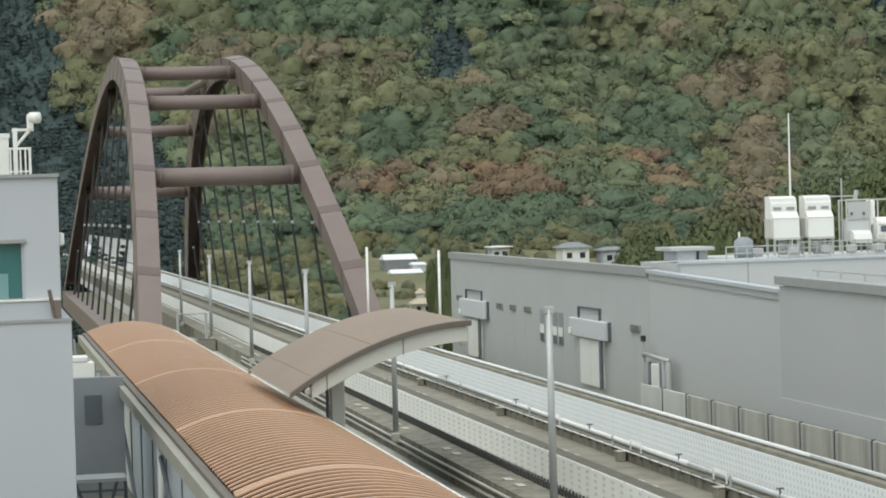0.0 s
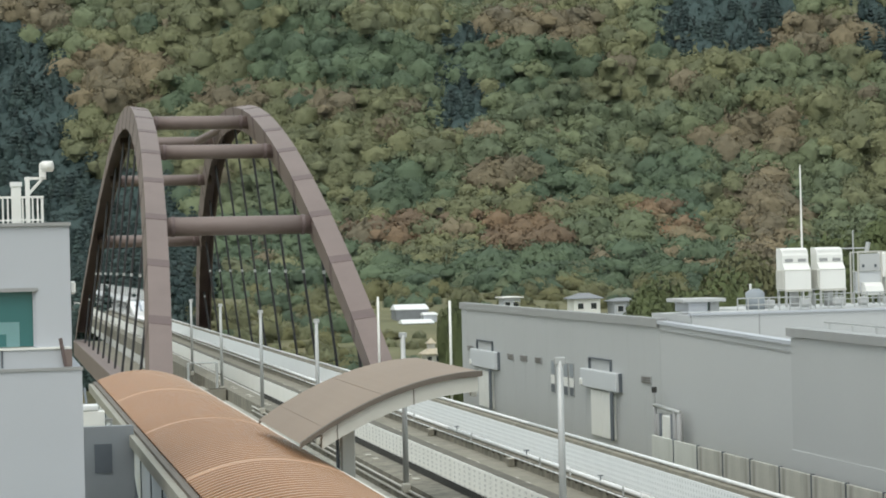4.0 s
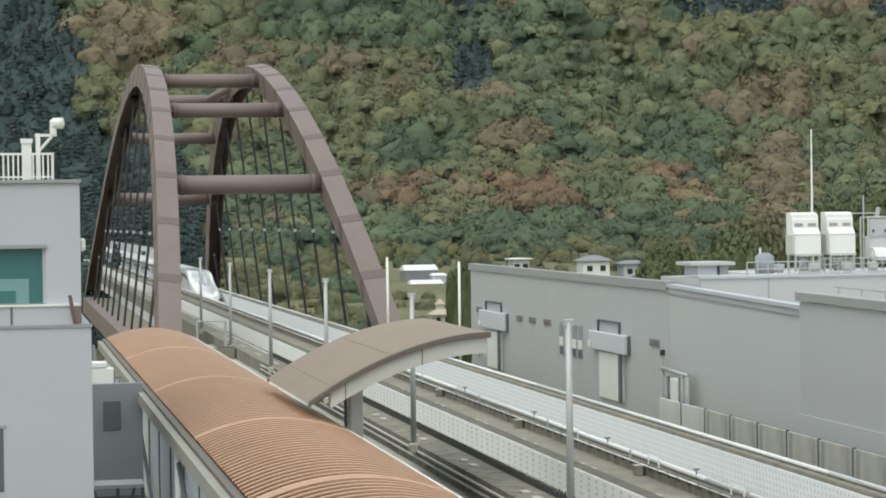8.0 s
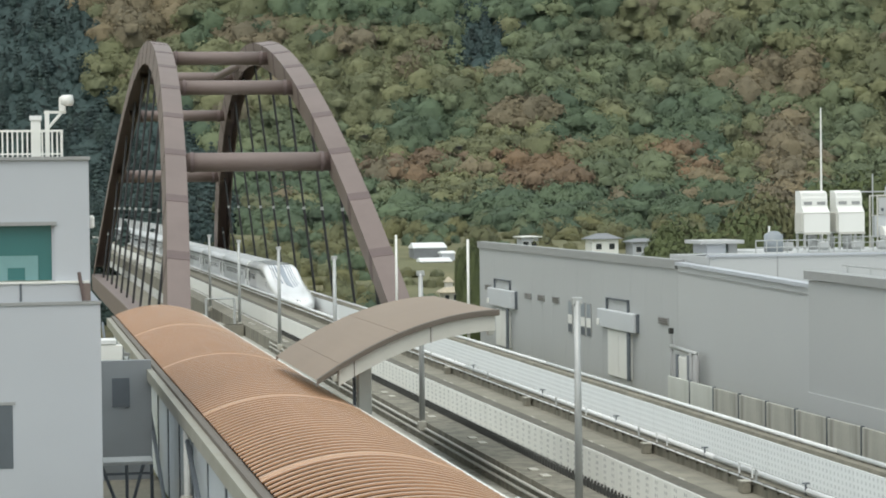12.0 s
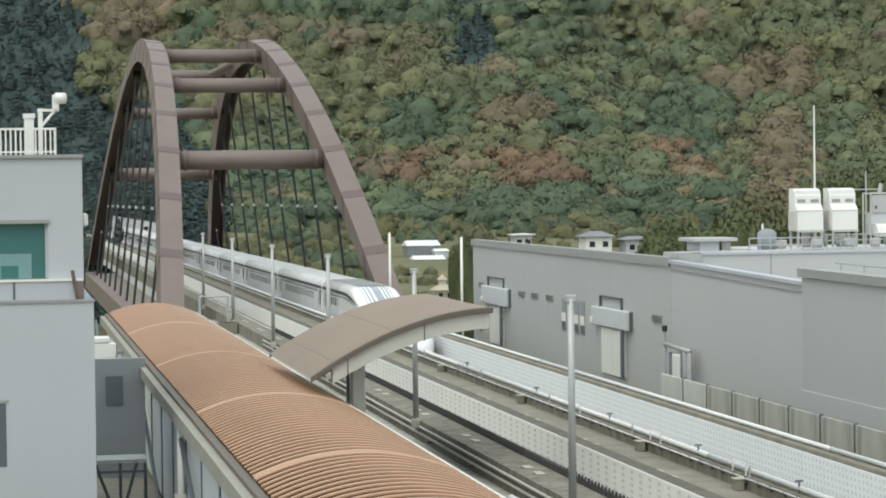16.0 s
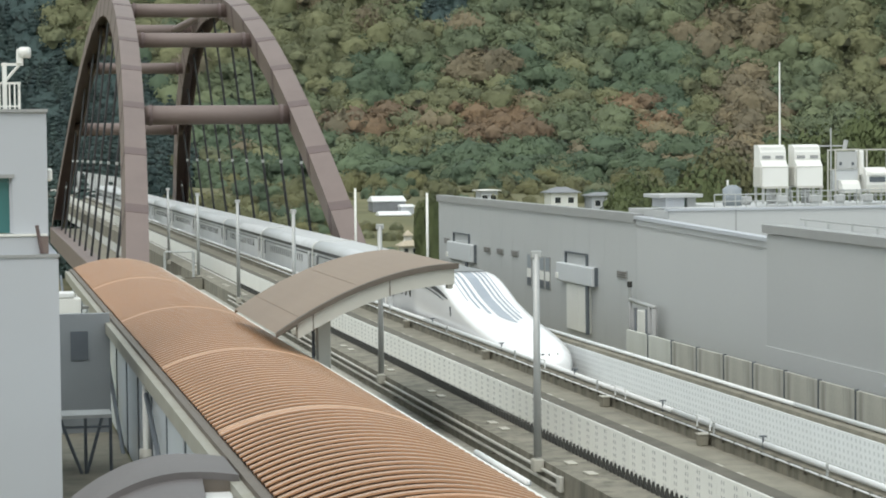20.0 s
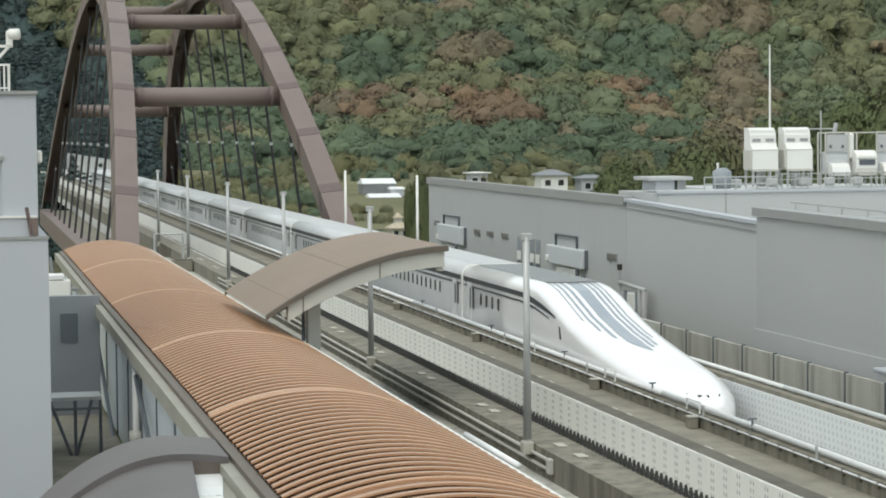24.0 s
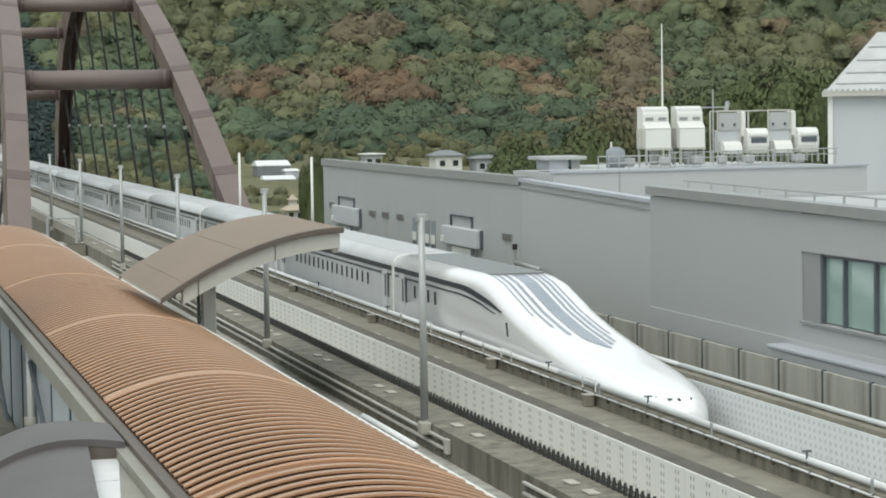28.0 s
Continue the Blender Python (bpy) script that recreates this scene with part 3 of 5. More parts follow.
    bar = part("tee_bar", box(-0.1, 0.1, -0.03, 0.03, 0.3, 0.34), M_FRAME, tee)
    for y in (61.8, 43.6, 71.5, 82.0, 95.0):
        again(bar, Matrix.Identity(4), again(tee, pose(-1.78, y, 1.1)))
    for y in (57.2, 65.2, 75.0):
        hoop = bmesh.new()
        for p, q in (((-1.9, y, 1.1), (-1.9, y, 1.4)), ((-1.9, y, 1.4), (-1.9, y + 1.1, 1.4)), ((-1.9, y + 1.1, 1.4), (-1.9, y + 1.1, 1.1))):
            rod(p, q, 0.025, hoop, seg=6)
        part("guard_hoop", hoop, M_PIPE, far_way, "white pipe hoop")
    for y in (57.0, 66.5, 83.0, 99.0):
        b = part("junction_box", box(-2.25, -2.0, y, y + 0.35, 0.72, 1.02, bev=0.02), M_CONC, far_way)
        part("lid", box(-2.27, -1.98, y - 0.02, y + 0.37, 1.02, 1.05), M_PLATE, b)
    for a, b in ((50.5, 64.0), (64.0, 78.0), (78.0, 92.0), (92.0, 106.0), (106.0, 120.0), (34.0, 44.2)):
        for z in (1.02, 0.8):
            part("cable_duct", box(-2.12, -2.03, a + 0.02, b - 0.02, z - 0.03, z + 0.03, bev=0.012), M_CREAM, near_way, "pale cable duct along the wall")
        for y in (a + 0.5, (a + b) / 2, b - 0.5):
            part("duct_bracket", box(-2.2, -2.02, y - 0.03, y + 0.03, 0.7, 0.75), M_DARKCONC, near_way)
    part("duct_end_box", box(-2.14, -2.024, 50.2, 50.5, 0.72, 1.08, bev=0.02), M_CREAM, near_way)
    part("ledge_pipe", rod((-4.95, 40.5, 0.75), (-4.95, 48.5, 0.75), 0.07, seg=8), M_PIPE, near_way, smooth=True)
    # small guard frame beyond the canopy's end
    g = thing("guard_rail", -8.4, 134.0, 0.3, "low grey pipe guard rail across the ledge", "railing")
    part("plinth", box(-1.8, 0.5, -0.4, 0.4, -0.6, 0.9), M_CONC, g)
    part("rail", rod((-1.7, 0, 2.5), (0, 0, 2.5), 0.05), M_POLE, g)
    part("foot_plate", box(-0.5, 0.48, -0.2, 0.2, 0.9, 0.98), M_DARKCONC, g)
    for x in (-1.7, 0):
        part("post", rod((x, 0, 0.9), (x, 0, 2.5), 0.08), M_POLE, g)


dress_guideways()


def build_noise_barrier():
    """Tall white barrier along the far guideway beyond the bridge."""
    root = thing("noise_barrier", 2.3, 300, 0, "tall white noise barrier beside the far guideway", "barrier")
    for i in range(34):
        y = i * 6.0 + 24.0
        part("panel", box(0, 0.12, y + 0.05, y + 5.95, -0.9, 4.6, bev=0.02), M_PIPE, root)
        part("post", box(-0.12, 0.0, y - 0.12, y + 0.12, -0.9, 4.7), M_POLE, root)
    part("cap_rail", box(-0.06, 0.16, 24, 228, 4.6, 4.72), M_CLAD2, root)


build_noise_barrier()


# ---- right-hand bank: fence, depot, hall ----
def build_fence():
    x = 4.9
    root = thing("yard_fence", x, 54.4, -1.0, "weathered concrete panel fence with dark posts", "fence")
    panel = part("panel", box(-0.05, 0.05, 0.07, 2.98, 0.0, 2.32, bev=0.01), M_FENCE, root)
    pale = part("panel", box(-0.05, 0.05, 0.07, 2.98, 0.0, 2.32, bev=0.01), M_PALEF, root, "pale painted panel")
    post = part("post", box(-0.065, 0.065, -0.035, 0.035, 0, 2.36), M_FRAME, root)
    seen = [0, 0]
    for i in range(-9, 11):
        src = pale if i >= 9 else panel
        j = 1 if i >= 9 else 0
        m = pose(0, i * 3.05, 0)
        if seen[j]:
            again(src, m)
        else:
            src.matrix_basis, seen[j] = m, 1
        if i == -9:
            post.matrix_basis = m
        else:
            again(post, m)


build_fence()


def shell(ya, yb, d, za, zb, fall=0.0):
    """Box with a roof that falls along its length."""
    bm = bmesh.new()
    vs = [bm.verts.new(p) for p in ((0, ya, 0), (d, ya, 0), (d, yb, 0), (0, yb, 0), (0, ya, za), (d, ya, za - fall), (d, yb, zb - fall), (0, yb, zb))]
    for f in ((0, 1, 5, 4), (1, 2, 6, 5), (2, 3, 7, 6), (3, 0, 4, 7), (4, 5, 6, 7), (3, 2, 1, 0)):
        bm.faces.new([vs[i] for i in f])
    return bm


def sloped_strip(x0, x1, ya, yb, za, zb, h0, h1):
    bm = bmesh.new()
    secs = []
    for y, z in ((ya, za), (yb, zb)):
        secs.append([Vector((x0, y, z + h0)), Vector((x1, y, z + h0)), Vector((x1, y, z + h1)), Vector((x0, y, z + h1))])
    return loft(secs, bm)


def build_depot():
    root = thing("depot_building", 7.5, 0, -1.0, "long grey metal-clad depot with hooded doors and small vents", "building")
    part("wall", shell(95.15, 138.2, 26, 6.72, 6.8, 4.2), M_CLAD, root)
    part("wall", shell(62.0, 95.12, 26, 5.9, 6.6, 4.2), M_CLAD2, root, "lighter grey cladding")
    part("coping", sloped_strip(-0.12, 0.35, 95.2, 138.3, 6.72, 6.8, -0.3, 0.1), M_CAP, root)
    part("coping", sloped_strip(-0.12, 0.35, 62.0, 95.18, 5.9, 6.6, -0.02, 0.12), M_OFFW, root)
    part("flashing", sloped_strip(-0.05, 0.0, 62.0, 95.18, 5.9, 6.6, -0.32, -0.26), M_CAP, root)
    for i in range(1, 17):
        y = 95.1 + i * 2.6
        part("cladding_seam", box(-0.006, 0.0, y - 0.012, y + 0.012, 0, 6.3), M_CLAD, root)

    def door(y0, y1, z0, z1, hy0, hy1, hz0, hz1):
        d = part("door", box(-0.1, 0.0, y0, y1, z0, z1), M_WHITE, root, "white double door")
        part("door_leaf", box(-0.13, -0.1, y0 + 0.08, (y0 + y1) / 2 - 0.03, z0, z1 - 0.05), M_WHITE, d)
        part("door_leaf", box(-0.13, -0.1, (y0 + y1) / 2 + 0.03, y1 - 0.08, z0, z1 - 0.05), M_WHITE, d)
        part("downpipe", rod((-0.3, y0 - 0.35, z0), (-0.3, y0 - 0.35, hz0), 0.1, seg=8), M_FRAME, d)
        h = part("hood", box(-0.32, 0.0, hy0, hy1, hz0, hz1, bev=0.04), M_PALEW, root, "pale boxed hood over the door")
        part("hood_side", box(-0.16, 0.0, hy0 - 0.08, hy0 - 0.005, hz0, hz1), M_FRAME, h)
        part("hood_lamp", box(-0.42, -0.325, hy1 - 0.5, hy1 - 0.2, hz0 + 0.1, hz0 + 0.4, bev=0.02), M_WHITE, h)
        part("hood_frame", box(-0.12, -0.02, hy0 + 1.6, hy1 - 0.9, hz1 + 0.5, hz1 + 0.58), M_FRAME, h)
        for y in (hy0 + 1.6, hy1 - 1.0):
            part("hood_stay", box(-0.12, -0.02, y, y + 0.1, hz1, hz1 + 0.5), M_FRAME, h)
    door(102.6, 106.8, 0.9, 3.1, 101.5, 108.0, 3.2, 4.1)
    door(129.2, 133.0, 0.75, 2.9, 127.5, 134.4, 3.1, 4.15)
    for y, z in ((124.5, 4.0), (121.3, 4.03), (117.8, 4.06), (97.3, 4.0), (135.6, 4.1), (135.6, 2.4)):
        v = part("vent", box(-0.06, 0.0, y - 0.75, y + 0.75, z - 0.17, z + 0.19), M_CAP, root)
        for k in range(3):
            part("slat", box(-0.09, -0.06, y - 0.7, y + 0.7, z - 0.12 + k * 0.1, z - 0.08 + k * 0.1), M_TRIMD, v)
    for y in (114.6, 111.9, 110.7):
        w = part("window", box(-0.05, 0.0, y - 0.42, y + 0.42, 2.5, 4.2), M_CAP, root)
        part("pane", box(-0.065, -0.05, y - 0.36, y + 0.36, 3.48, 4.14), M_EQUIP, w)
        part("infill_panel", box(-0.07, -0.05, y - 0.4, y + 0.4, 2.98, 3.44), M_WHITE, w, "white infill panel")
        part("pane", box(-0.065, -0.05, y - 0.36, y + 0.36, 2.54, 2.94), M_FRAME, w)
    # service riser at the joint of the two claddings
    r = thing("service_riser", 7.2, 92.8, -1.0, "white service cabinet framed by grey pipes", "riser")
    part("cabinet", box(-0.25, 0.15, -0.55, 0.55, 0, 2.7, bev=0.04), M_WHITE, r)
    for y, h in ((-1.9, 2.9), (-1.3, 2.95), (-0.8, 2.8), (0.85, 2.75), (1.25, 2.7), (1.7, 3.0)):
        part("pipe", rod((-0.2, y, 0), (-0.2, y, h), 0.13 if y < -1 else 0.08, seg=8), M_FRAME if y in (-0.8, 0.85) else M_CAP, r, smooth=True)
    part("header_pipe", rod((-0.2, -1.9, 2.95), (-0.2, 1.7, 3.05), 0.1, seg=8), M_POLE, r, smooth=True)
    part("flue", rod((-0.2, 1.75, 3.0), (-0.2, 1.75, 3.6), 0.07, seg=8), M_POLE, r)
    part("flue_cap", rod((-0.2, 1.75, 3.6), (-0.2, 1.75, 3.85), 0.12, seg=8), M_DARK, r)


build_depot()


def build_hall():
    root = thing("hall_building", 6.0, 0, -1.0, "tall plain grey hall with a coping and a wide window", "building")
    # wall in pieces round the window, y 48 to 61.4, z 3.36 to 5.42
    part("wall", box(0, 0.3, 61.4, 74.4, 0, 6.65), M_CLAD, root)
    part("wall", box(0, 0.3, 48.0, 61.4, 0, 3.36), M_CLAD, root)
    part("wall", box(0, 0.3, 48.0, 61.4, 5.42, 6.55), M_CLAD, root)
    part("wall", box(0, 0.3, 20.0, 48.0, 0, 6.5), M_CLAD, root)
    part("end_wall", box(0.31, 30, 74.1, 74.4, 0, 6.6), M_CLAD, root)
    part("back_wall", box(29.7, 30, 20, 74.09, 0, 6.4), M_CLAD, root)
    part("coping", sloped_strip(-0.14, 0.5, 20, 74.5, 6.28, 6.7, 0.0, 0.3), M_CAP, root)
    part("roof", sloped_strip(0.52, 30, 20, 74.5, 6.2, 6.62, -0.35, -0.15), M_CLAD2, root, "pale metal roof")
    part("edge_rail", sloped_strip(0.9, 0.94, 40, 73.5, 6.63, 6.9, 0.26, 0.31), M_CLAD, root)
    for i in range(16):
        y = 73 - i * 2.1
        z = 6.6 - (74.5 - y) * 0.0077
        part("rail_post", box(0.89, 0.95, y - 0.03, y + 0.03, z + 0.1, z + 0.56), M_CLAD, root)
    part("plinth", box(-0.06, -0.003, 20, 74.4, 0, 2.74), M_CLAD2, root)
    win = part("window", box(0.2, 0.26, 48.1, 61.3, 3.4, 5.4), M_PALEG, root, "glass with a pale green reflection in its colour")
    for y in (61.2, 60.14, 58.67, 56.66, 54.6, 52.6, 50.5):
        part("mullion", box(0.08, 0.2, y - 0.06, y + 0.06, 3.38, 5.4), M_FRAME if y < 61 else M_CAP, win)
    part("reveal", box(0.05, 0.19, 60.2, 61.38, 3.37, 5.41), M_CAP, win)
    part("sill", box(-0.08, 0.2, 48, 61.4, 3.28, 3.355), M_CAP, win)
    part("window_head", box(0.1, 0.2, 48, 61.38, 5.32, 5.415), M_FRAME, win)
    s = thing("yard_slab", 5.4, 56, -1.0, "long white concrete slab against the hall", "slab")
    part("slab", box(-0.12, 0.54, -20, 6.4, 2.47, 2.6, bev=0.03), M_OFFW, s)
    part("slab_wall", box(-0.06, 0.5, -20, 6.2, 0, 2.465), M_CLAD, s)


build_hall()


def build_roof_plant():
    root = thing("plant_deck", 7.6, 92, 5.0, "pale grey rooftop plant storey", "roof storey")
    part("deck_wall", box(0.4, 15.1, 0, 6, -4.5, 1.0), M_CLAD2, root)
    part("deck_wall", box(5.0, 15.1, 6.002, 13, -4.5, 1.0), M_CLAD2, root)
    part("curb", box(0.32, 15.2, -0.08, 0.3, 1.0, 1.1), M_OFFW, root)
    part("wall_joint", box(3.4, 3.46, -0.012, 0.0, -4.5, 1.0), M_CAP, root)
    zb = 6.1

    def leg_set(u, w, d, h):
        for x in (0.06, w - 0.06):
            for y in (0.06, d - 0.06):
                part("leg", box(x - 0.05, x + 0.05, y - 0.05, y + 0.05, 0, h), M_POLE, u)
    big = thing("exhaust_unit", 14.05, 97, zb, "large white hooded rooftop exhaust unit on legs", "ventilation unit", "hooded exhaust units")
    leg_set(big, 1.25, 1.1, 0.85)
    side = [(0, 0.75), (0.0, 1.7), (0.3, 2.0), (0.3, 2.35), (0.38, 2.55), (0.55, 2.67), (0.75, 2.7), (1.1, 2.7), (1.1, 0.75)]
    part("hood", loft([[Vector((x, y, z)) for y, z in side] for x in (0.0, 0.05, 1.2, 1.25)]), M_WHITE, big)
    part("upper_box", box(0.06, 1.19, 0.34, 1.05, 2.0, 2.6), M_WHITE, big)
    part("side_fin", box(-0.12, -0.01, -0.05, 0.9, 0.8, 1.7, bev=0.03), M_CREAM, big)
    part("rim", box(-0.02, 1.27, -0.04, 0.02, 0.7, 0.8), M_CREAM, big)
    part("seam", box(0.0, 1.25, -0.012, 0.0, 1.66, 1.7), M_CREAM, big)
    part("brace", box(0.0, 1.25, 0.06, 0.1, 0.42, 0.48), M_POLE, big)
    part("shoulder", box(1.2, 1.34, 0.2, 0.95, 0.85, 1.75, bev=0.05), M_WHITE, big)
    part("duct_stub", rod((0.62, 0.55, 0.0), (0.62, 0.55, 0.75), 0.22, seg=12), M_CLAD2, big, smooth=True)
    for x in (0.12, 0.75):
        part("louvre", box(x, x + 0.38, 0.27, 0.33, 2.06, 2.2), M_CAP, big)
    copy_thing(big, pose(15.72, 97, zb))
    small = thing("cooling_unit", 18.2, 98, zb, "white rooftop cooling unit with a rounded duct", "ventilation unit", "cooling units")
    leg_set(small, 1.1, 1.4, 0.5)
    part("panel", box(0.0, 1.12, 0.5, 0.95, 0.5, 1.5, bev=0.02), M_PALEW, small, "pale cabinet panel")
    part("screen", box(0.06, 1.06, 0.5, 0.53, 1.56, 2.36), M_CLAD2, small, "pale mesh screen")
    part("mid_bar", box(-0.02, 1.14, 0.46, 0.5, 1.5, 1.55), M_POLE, small)
    for x in (0.24, 0.84):
        part("clip", box(x - 0.05, x + 0.05, 0.45, 0.5, 1.72, 1.86), M_FRAME, small)
    part("panel_frame", box(-0.04, 1.16, 0.46, 0.52, 2.4, 2.48), M_CREAM, small)
    for x in (-0.04, 1.1):
        part("panel_frame", box(x, x + 0.06, 0.46, 0.52, 0.1, 2.4), M_CREAM, small)
    part("drum", loft([[Vector((x, y, z)) for y, z in ((0.5, 0.42), (0.0, 0.42), (-0.1, 0.6), (0.0, 0.85), (0.2, 1.0), (0.5, 1.02))] for x in (0.12, 1.0)]), M_WHITE, small)
    part("duct", box(1.14, 1.42, 0.45, 1.1, 1.2, 2.42, bev=0.08), M_WHITE, small)
    copy_thing(small, pose(20.75, 98, zb))
    slot = thing("slotted_unit", 19.45, 98, zb, "white rooftop unit with a dark slot", "ventilation unit", "slotted units")
    leg_set(slot, 1.15, 1.4, 0.4)
    part("casing", loft([[Vector((x, y, z)) for y, z in ((1.2, 0.45), (0.1, 0.45), (-0.05, 0.8), (-0.05, 1.1), (0.05, 1.45), (0.3, 1.6), (1.2, 1.6))] for x in (0.06, 1.1)]), M_WHITE, slot)
    part("slot", box(0.2, 0.98, -0.08, 0.1, 0.92, 1.16), M_FRAME, slot)
    part("hood", box(0.12, 1.04, -0.16, 0.1, 1.2, 1.42, bev=0.06), M_WHITE, slot)
    part("tray", box(0.1, 1.05, -0.14, 0.1, 0.42, 0.62, bev=0.04), M_CREAM, slot)
    copy_thing(slot, pose(22.0, 98, zb))
    rack = thing("pipe_rack", 18.0, 99, zb, "slim grey steel frame over the cooling units", "frame")
    part("beam", box(0, 4.0, -0.03, 0.03, 2.4, 2.46), M_CREAM, rack)
    for x in (0.02, 1.95, 3.98):
        part("post", box(x - 0.03, x + 0.03, -0.03, 0.03, 0, 2.4), M_CREAM, rack)
    part("mid_beam", box(0, 4.0, -0.03, 0.03, 1.5, 1.55), M_CREAM, rack)
    mast = thing("lightning_mast", 17.5, 104, 6.0, "thin tall white lightning mast", "mast")
    part("pole", rod((0, 0, 0), (0, 0, 6.85), 0.07, seg=8, r2=0.035), M_WHITE, mast)
    part("foot", box(-0.2, 0.2, -0.2, 0.2, 0, 0.1), M_POLE, mast)
    ant = thing("antenna", 20.15, 104, 6.0, "thin antenna pole with a crossbar", "antenna")
    part("pole", rod((0, 0, 0), (0, 0, 3.6), 0.04, seg=6), M_POLE, ant)
    part("boom", rod((-0.8, 0, 2.72), (0.8, 0, 2.72), 0.04, seg=6), M_POLE, ant)
    part("dish", rod((0.7, 0, 2.55), (0.8, 0, 3.0), 0.12, seg=8), M_POLE, ant)
    hut = thing("rooftop_hut", 8.15, 94, zb, "small flat-roofed grey rooftop hut", "hut")
    part("wall", box(0.35, 1.2, 0, 2, 0, 0.42), M_OFFW, hut)
    part("wall", box(1.4, 1.8, 0.2, 2, 0, 0.42), M_CLAD, hut)
    part("roof", box(0.0, 2.0, -0.2, 2.2, 0.42, 0.58, bev=0.02), M_CLAD2, hut)
    part("window", box(1.22, 1.38, 0.4, 1.9, 0.05, 0.4), M_PALEG, hut)
    dome = thing("rooftop_tank", 11.9, 95, zb, "squat grey-blue rooftop tank", "tank")
    part("body", rod((0, 0, 0), (0, 0, 0.75), 0.42, seg=16), M_EQUIP, dome, smooth=True)
    part("lid", rod((0, 0, 0.75), (0, 0, 0.92), 0.42, seg=16, r2=0.2), M_EQUIP, dome)
    part("vent_pipe", rod((-0.2, 0, 0.9), (-0.2, 0, 1.15), 0.05, seg=6), M_WHITE, dome)
    rail = thing("rooftop_railing", 10.4, 93, zb, "thin grey rooftop pipe railing", "railing")
    for z in (0.25, 0.55):
        part("rail", rod((0, 0, z), (3.4, 0, z), 0.03, seg=6), M_POLE, rail)
    part("rail", rod((3.4, 0, 0.4), (12.6, 2.6, 0.4), 0.025, seg=6), M_POLE, rail)
    part("rail", rod((3.4, 0, 0.65), (12.6, 2.6, 0.65), 0.025, seg=6), M_POLE, rail)
    for i in range(14):
        part("post", rod((3.6 + i * 0.68, 0.06 + i * 0.19, 0), (3.6 + i * 0.68, 0.06 + i * 0.19, 0.7), 0.025, seg=6), M_POLE, rail)
    for i in range(8):
        part("post", rod((i * 0.48, 0, 0), (i * 0.48, 0, 0.56), 0.03, seg=6), M_POLE, rail)
    rng = random.Random(8)
    proto = thing("condenser", 12.6, 95.5, zb, "small pale rooftop condenser box", "condenser", "small condensers")
    part("casing", box(0, 0.42, 0, 0.4, 0.08, 0.4, bev=0.03), M_CLAD2, proto)
    part("grille", box(0.06, 0.36, -0.015, 0.03, 0.12, 0.36), M_CLAD, proto)
    part("base", box(0.04, 0.38, 0.08, 0.34, 0, 0.08), M_POLE, proto)
    for x, y in ((14.5, 96.2), (16.2, 96.2), (17.4, 96.5), (18.9, 96.6), (21.3, 96.6)):
        copy_thing(proto, pose(x, y + rng.uniform(-0.2, 0.2), zb))
    # gabled white hall behind
    g = thing("gabled_hall", 30.1, 112, -1.0, "white hall with a steep white metal roof", "building")
    g.rotation_euler[2] = radians(-27)
    part("wall", box(0, 30, 0, 20, 0, 10.5), M_PALEW, g)
    part("roof", loft([[Vector((x, -0.3, 10.4)), Vector((x + 2.7 * (x < 1), 6, 13.8)), Vector((x + 2.7 * (x < 1), 20, 13.8)), Vector((x, 20, 10.4))] for x in (-0.3, 30)]), M_GABLE, g)
    part("eave", box(-0.4, 30, -0.5, -0.05, 10.2, 10.5), M_CREAM, g)
    for i in range(70):
        part("roof_tooth", box(-0.3 + i * 0.3, -0.14 + i * 0.3, -0.54, -0.3, 10.5, 10.6), M_GABLE, g)
    part("corner_trim", box(-0.12, 0.15, -0.12, 0.1, 0, 10.2), M_WHITE, g)
    slope = (13.8 - 10.4) / 6.3
    for k, d in enumerate((0.5, 1.6, 2.9, 4.3)):
        z = 10.4 + slope * (d + 0.3)
        part("roof_lap", loft([[Vector((x, d, z + 0.015)), Vector((x, d + 0.1, z + 0.015 + slope * 0.1)), Vector((x, d + 0.1, z + 0.05 + slope * 0.1)), Vector((x, d, z + 0.05))] for x in (0.1 + 0.43 * d, 30)]), M_CAP, g)


build_roof_plant()


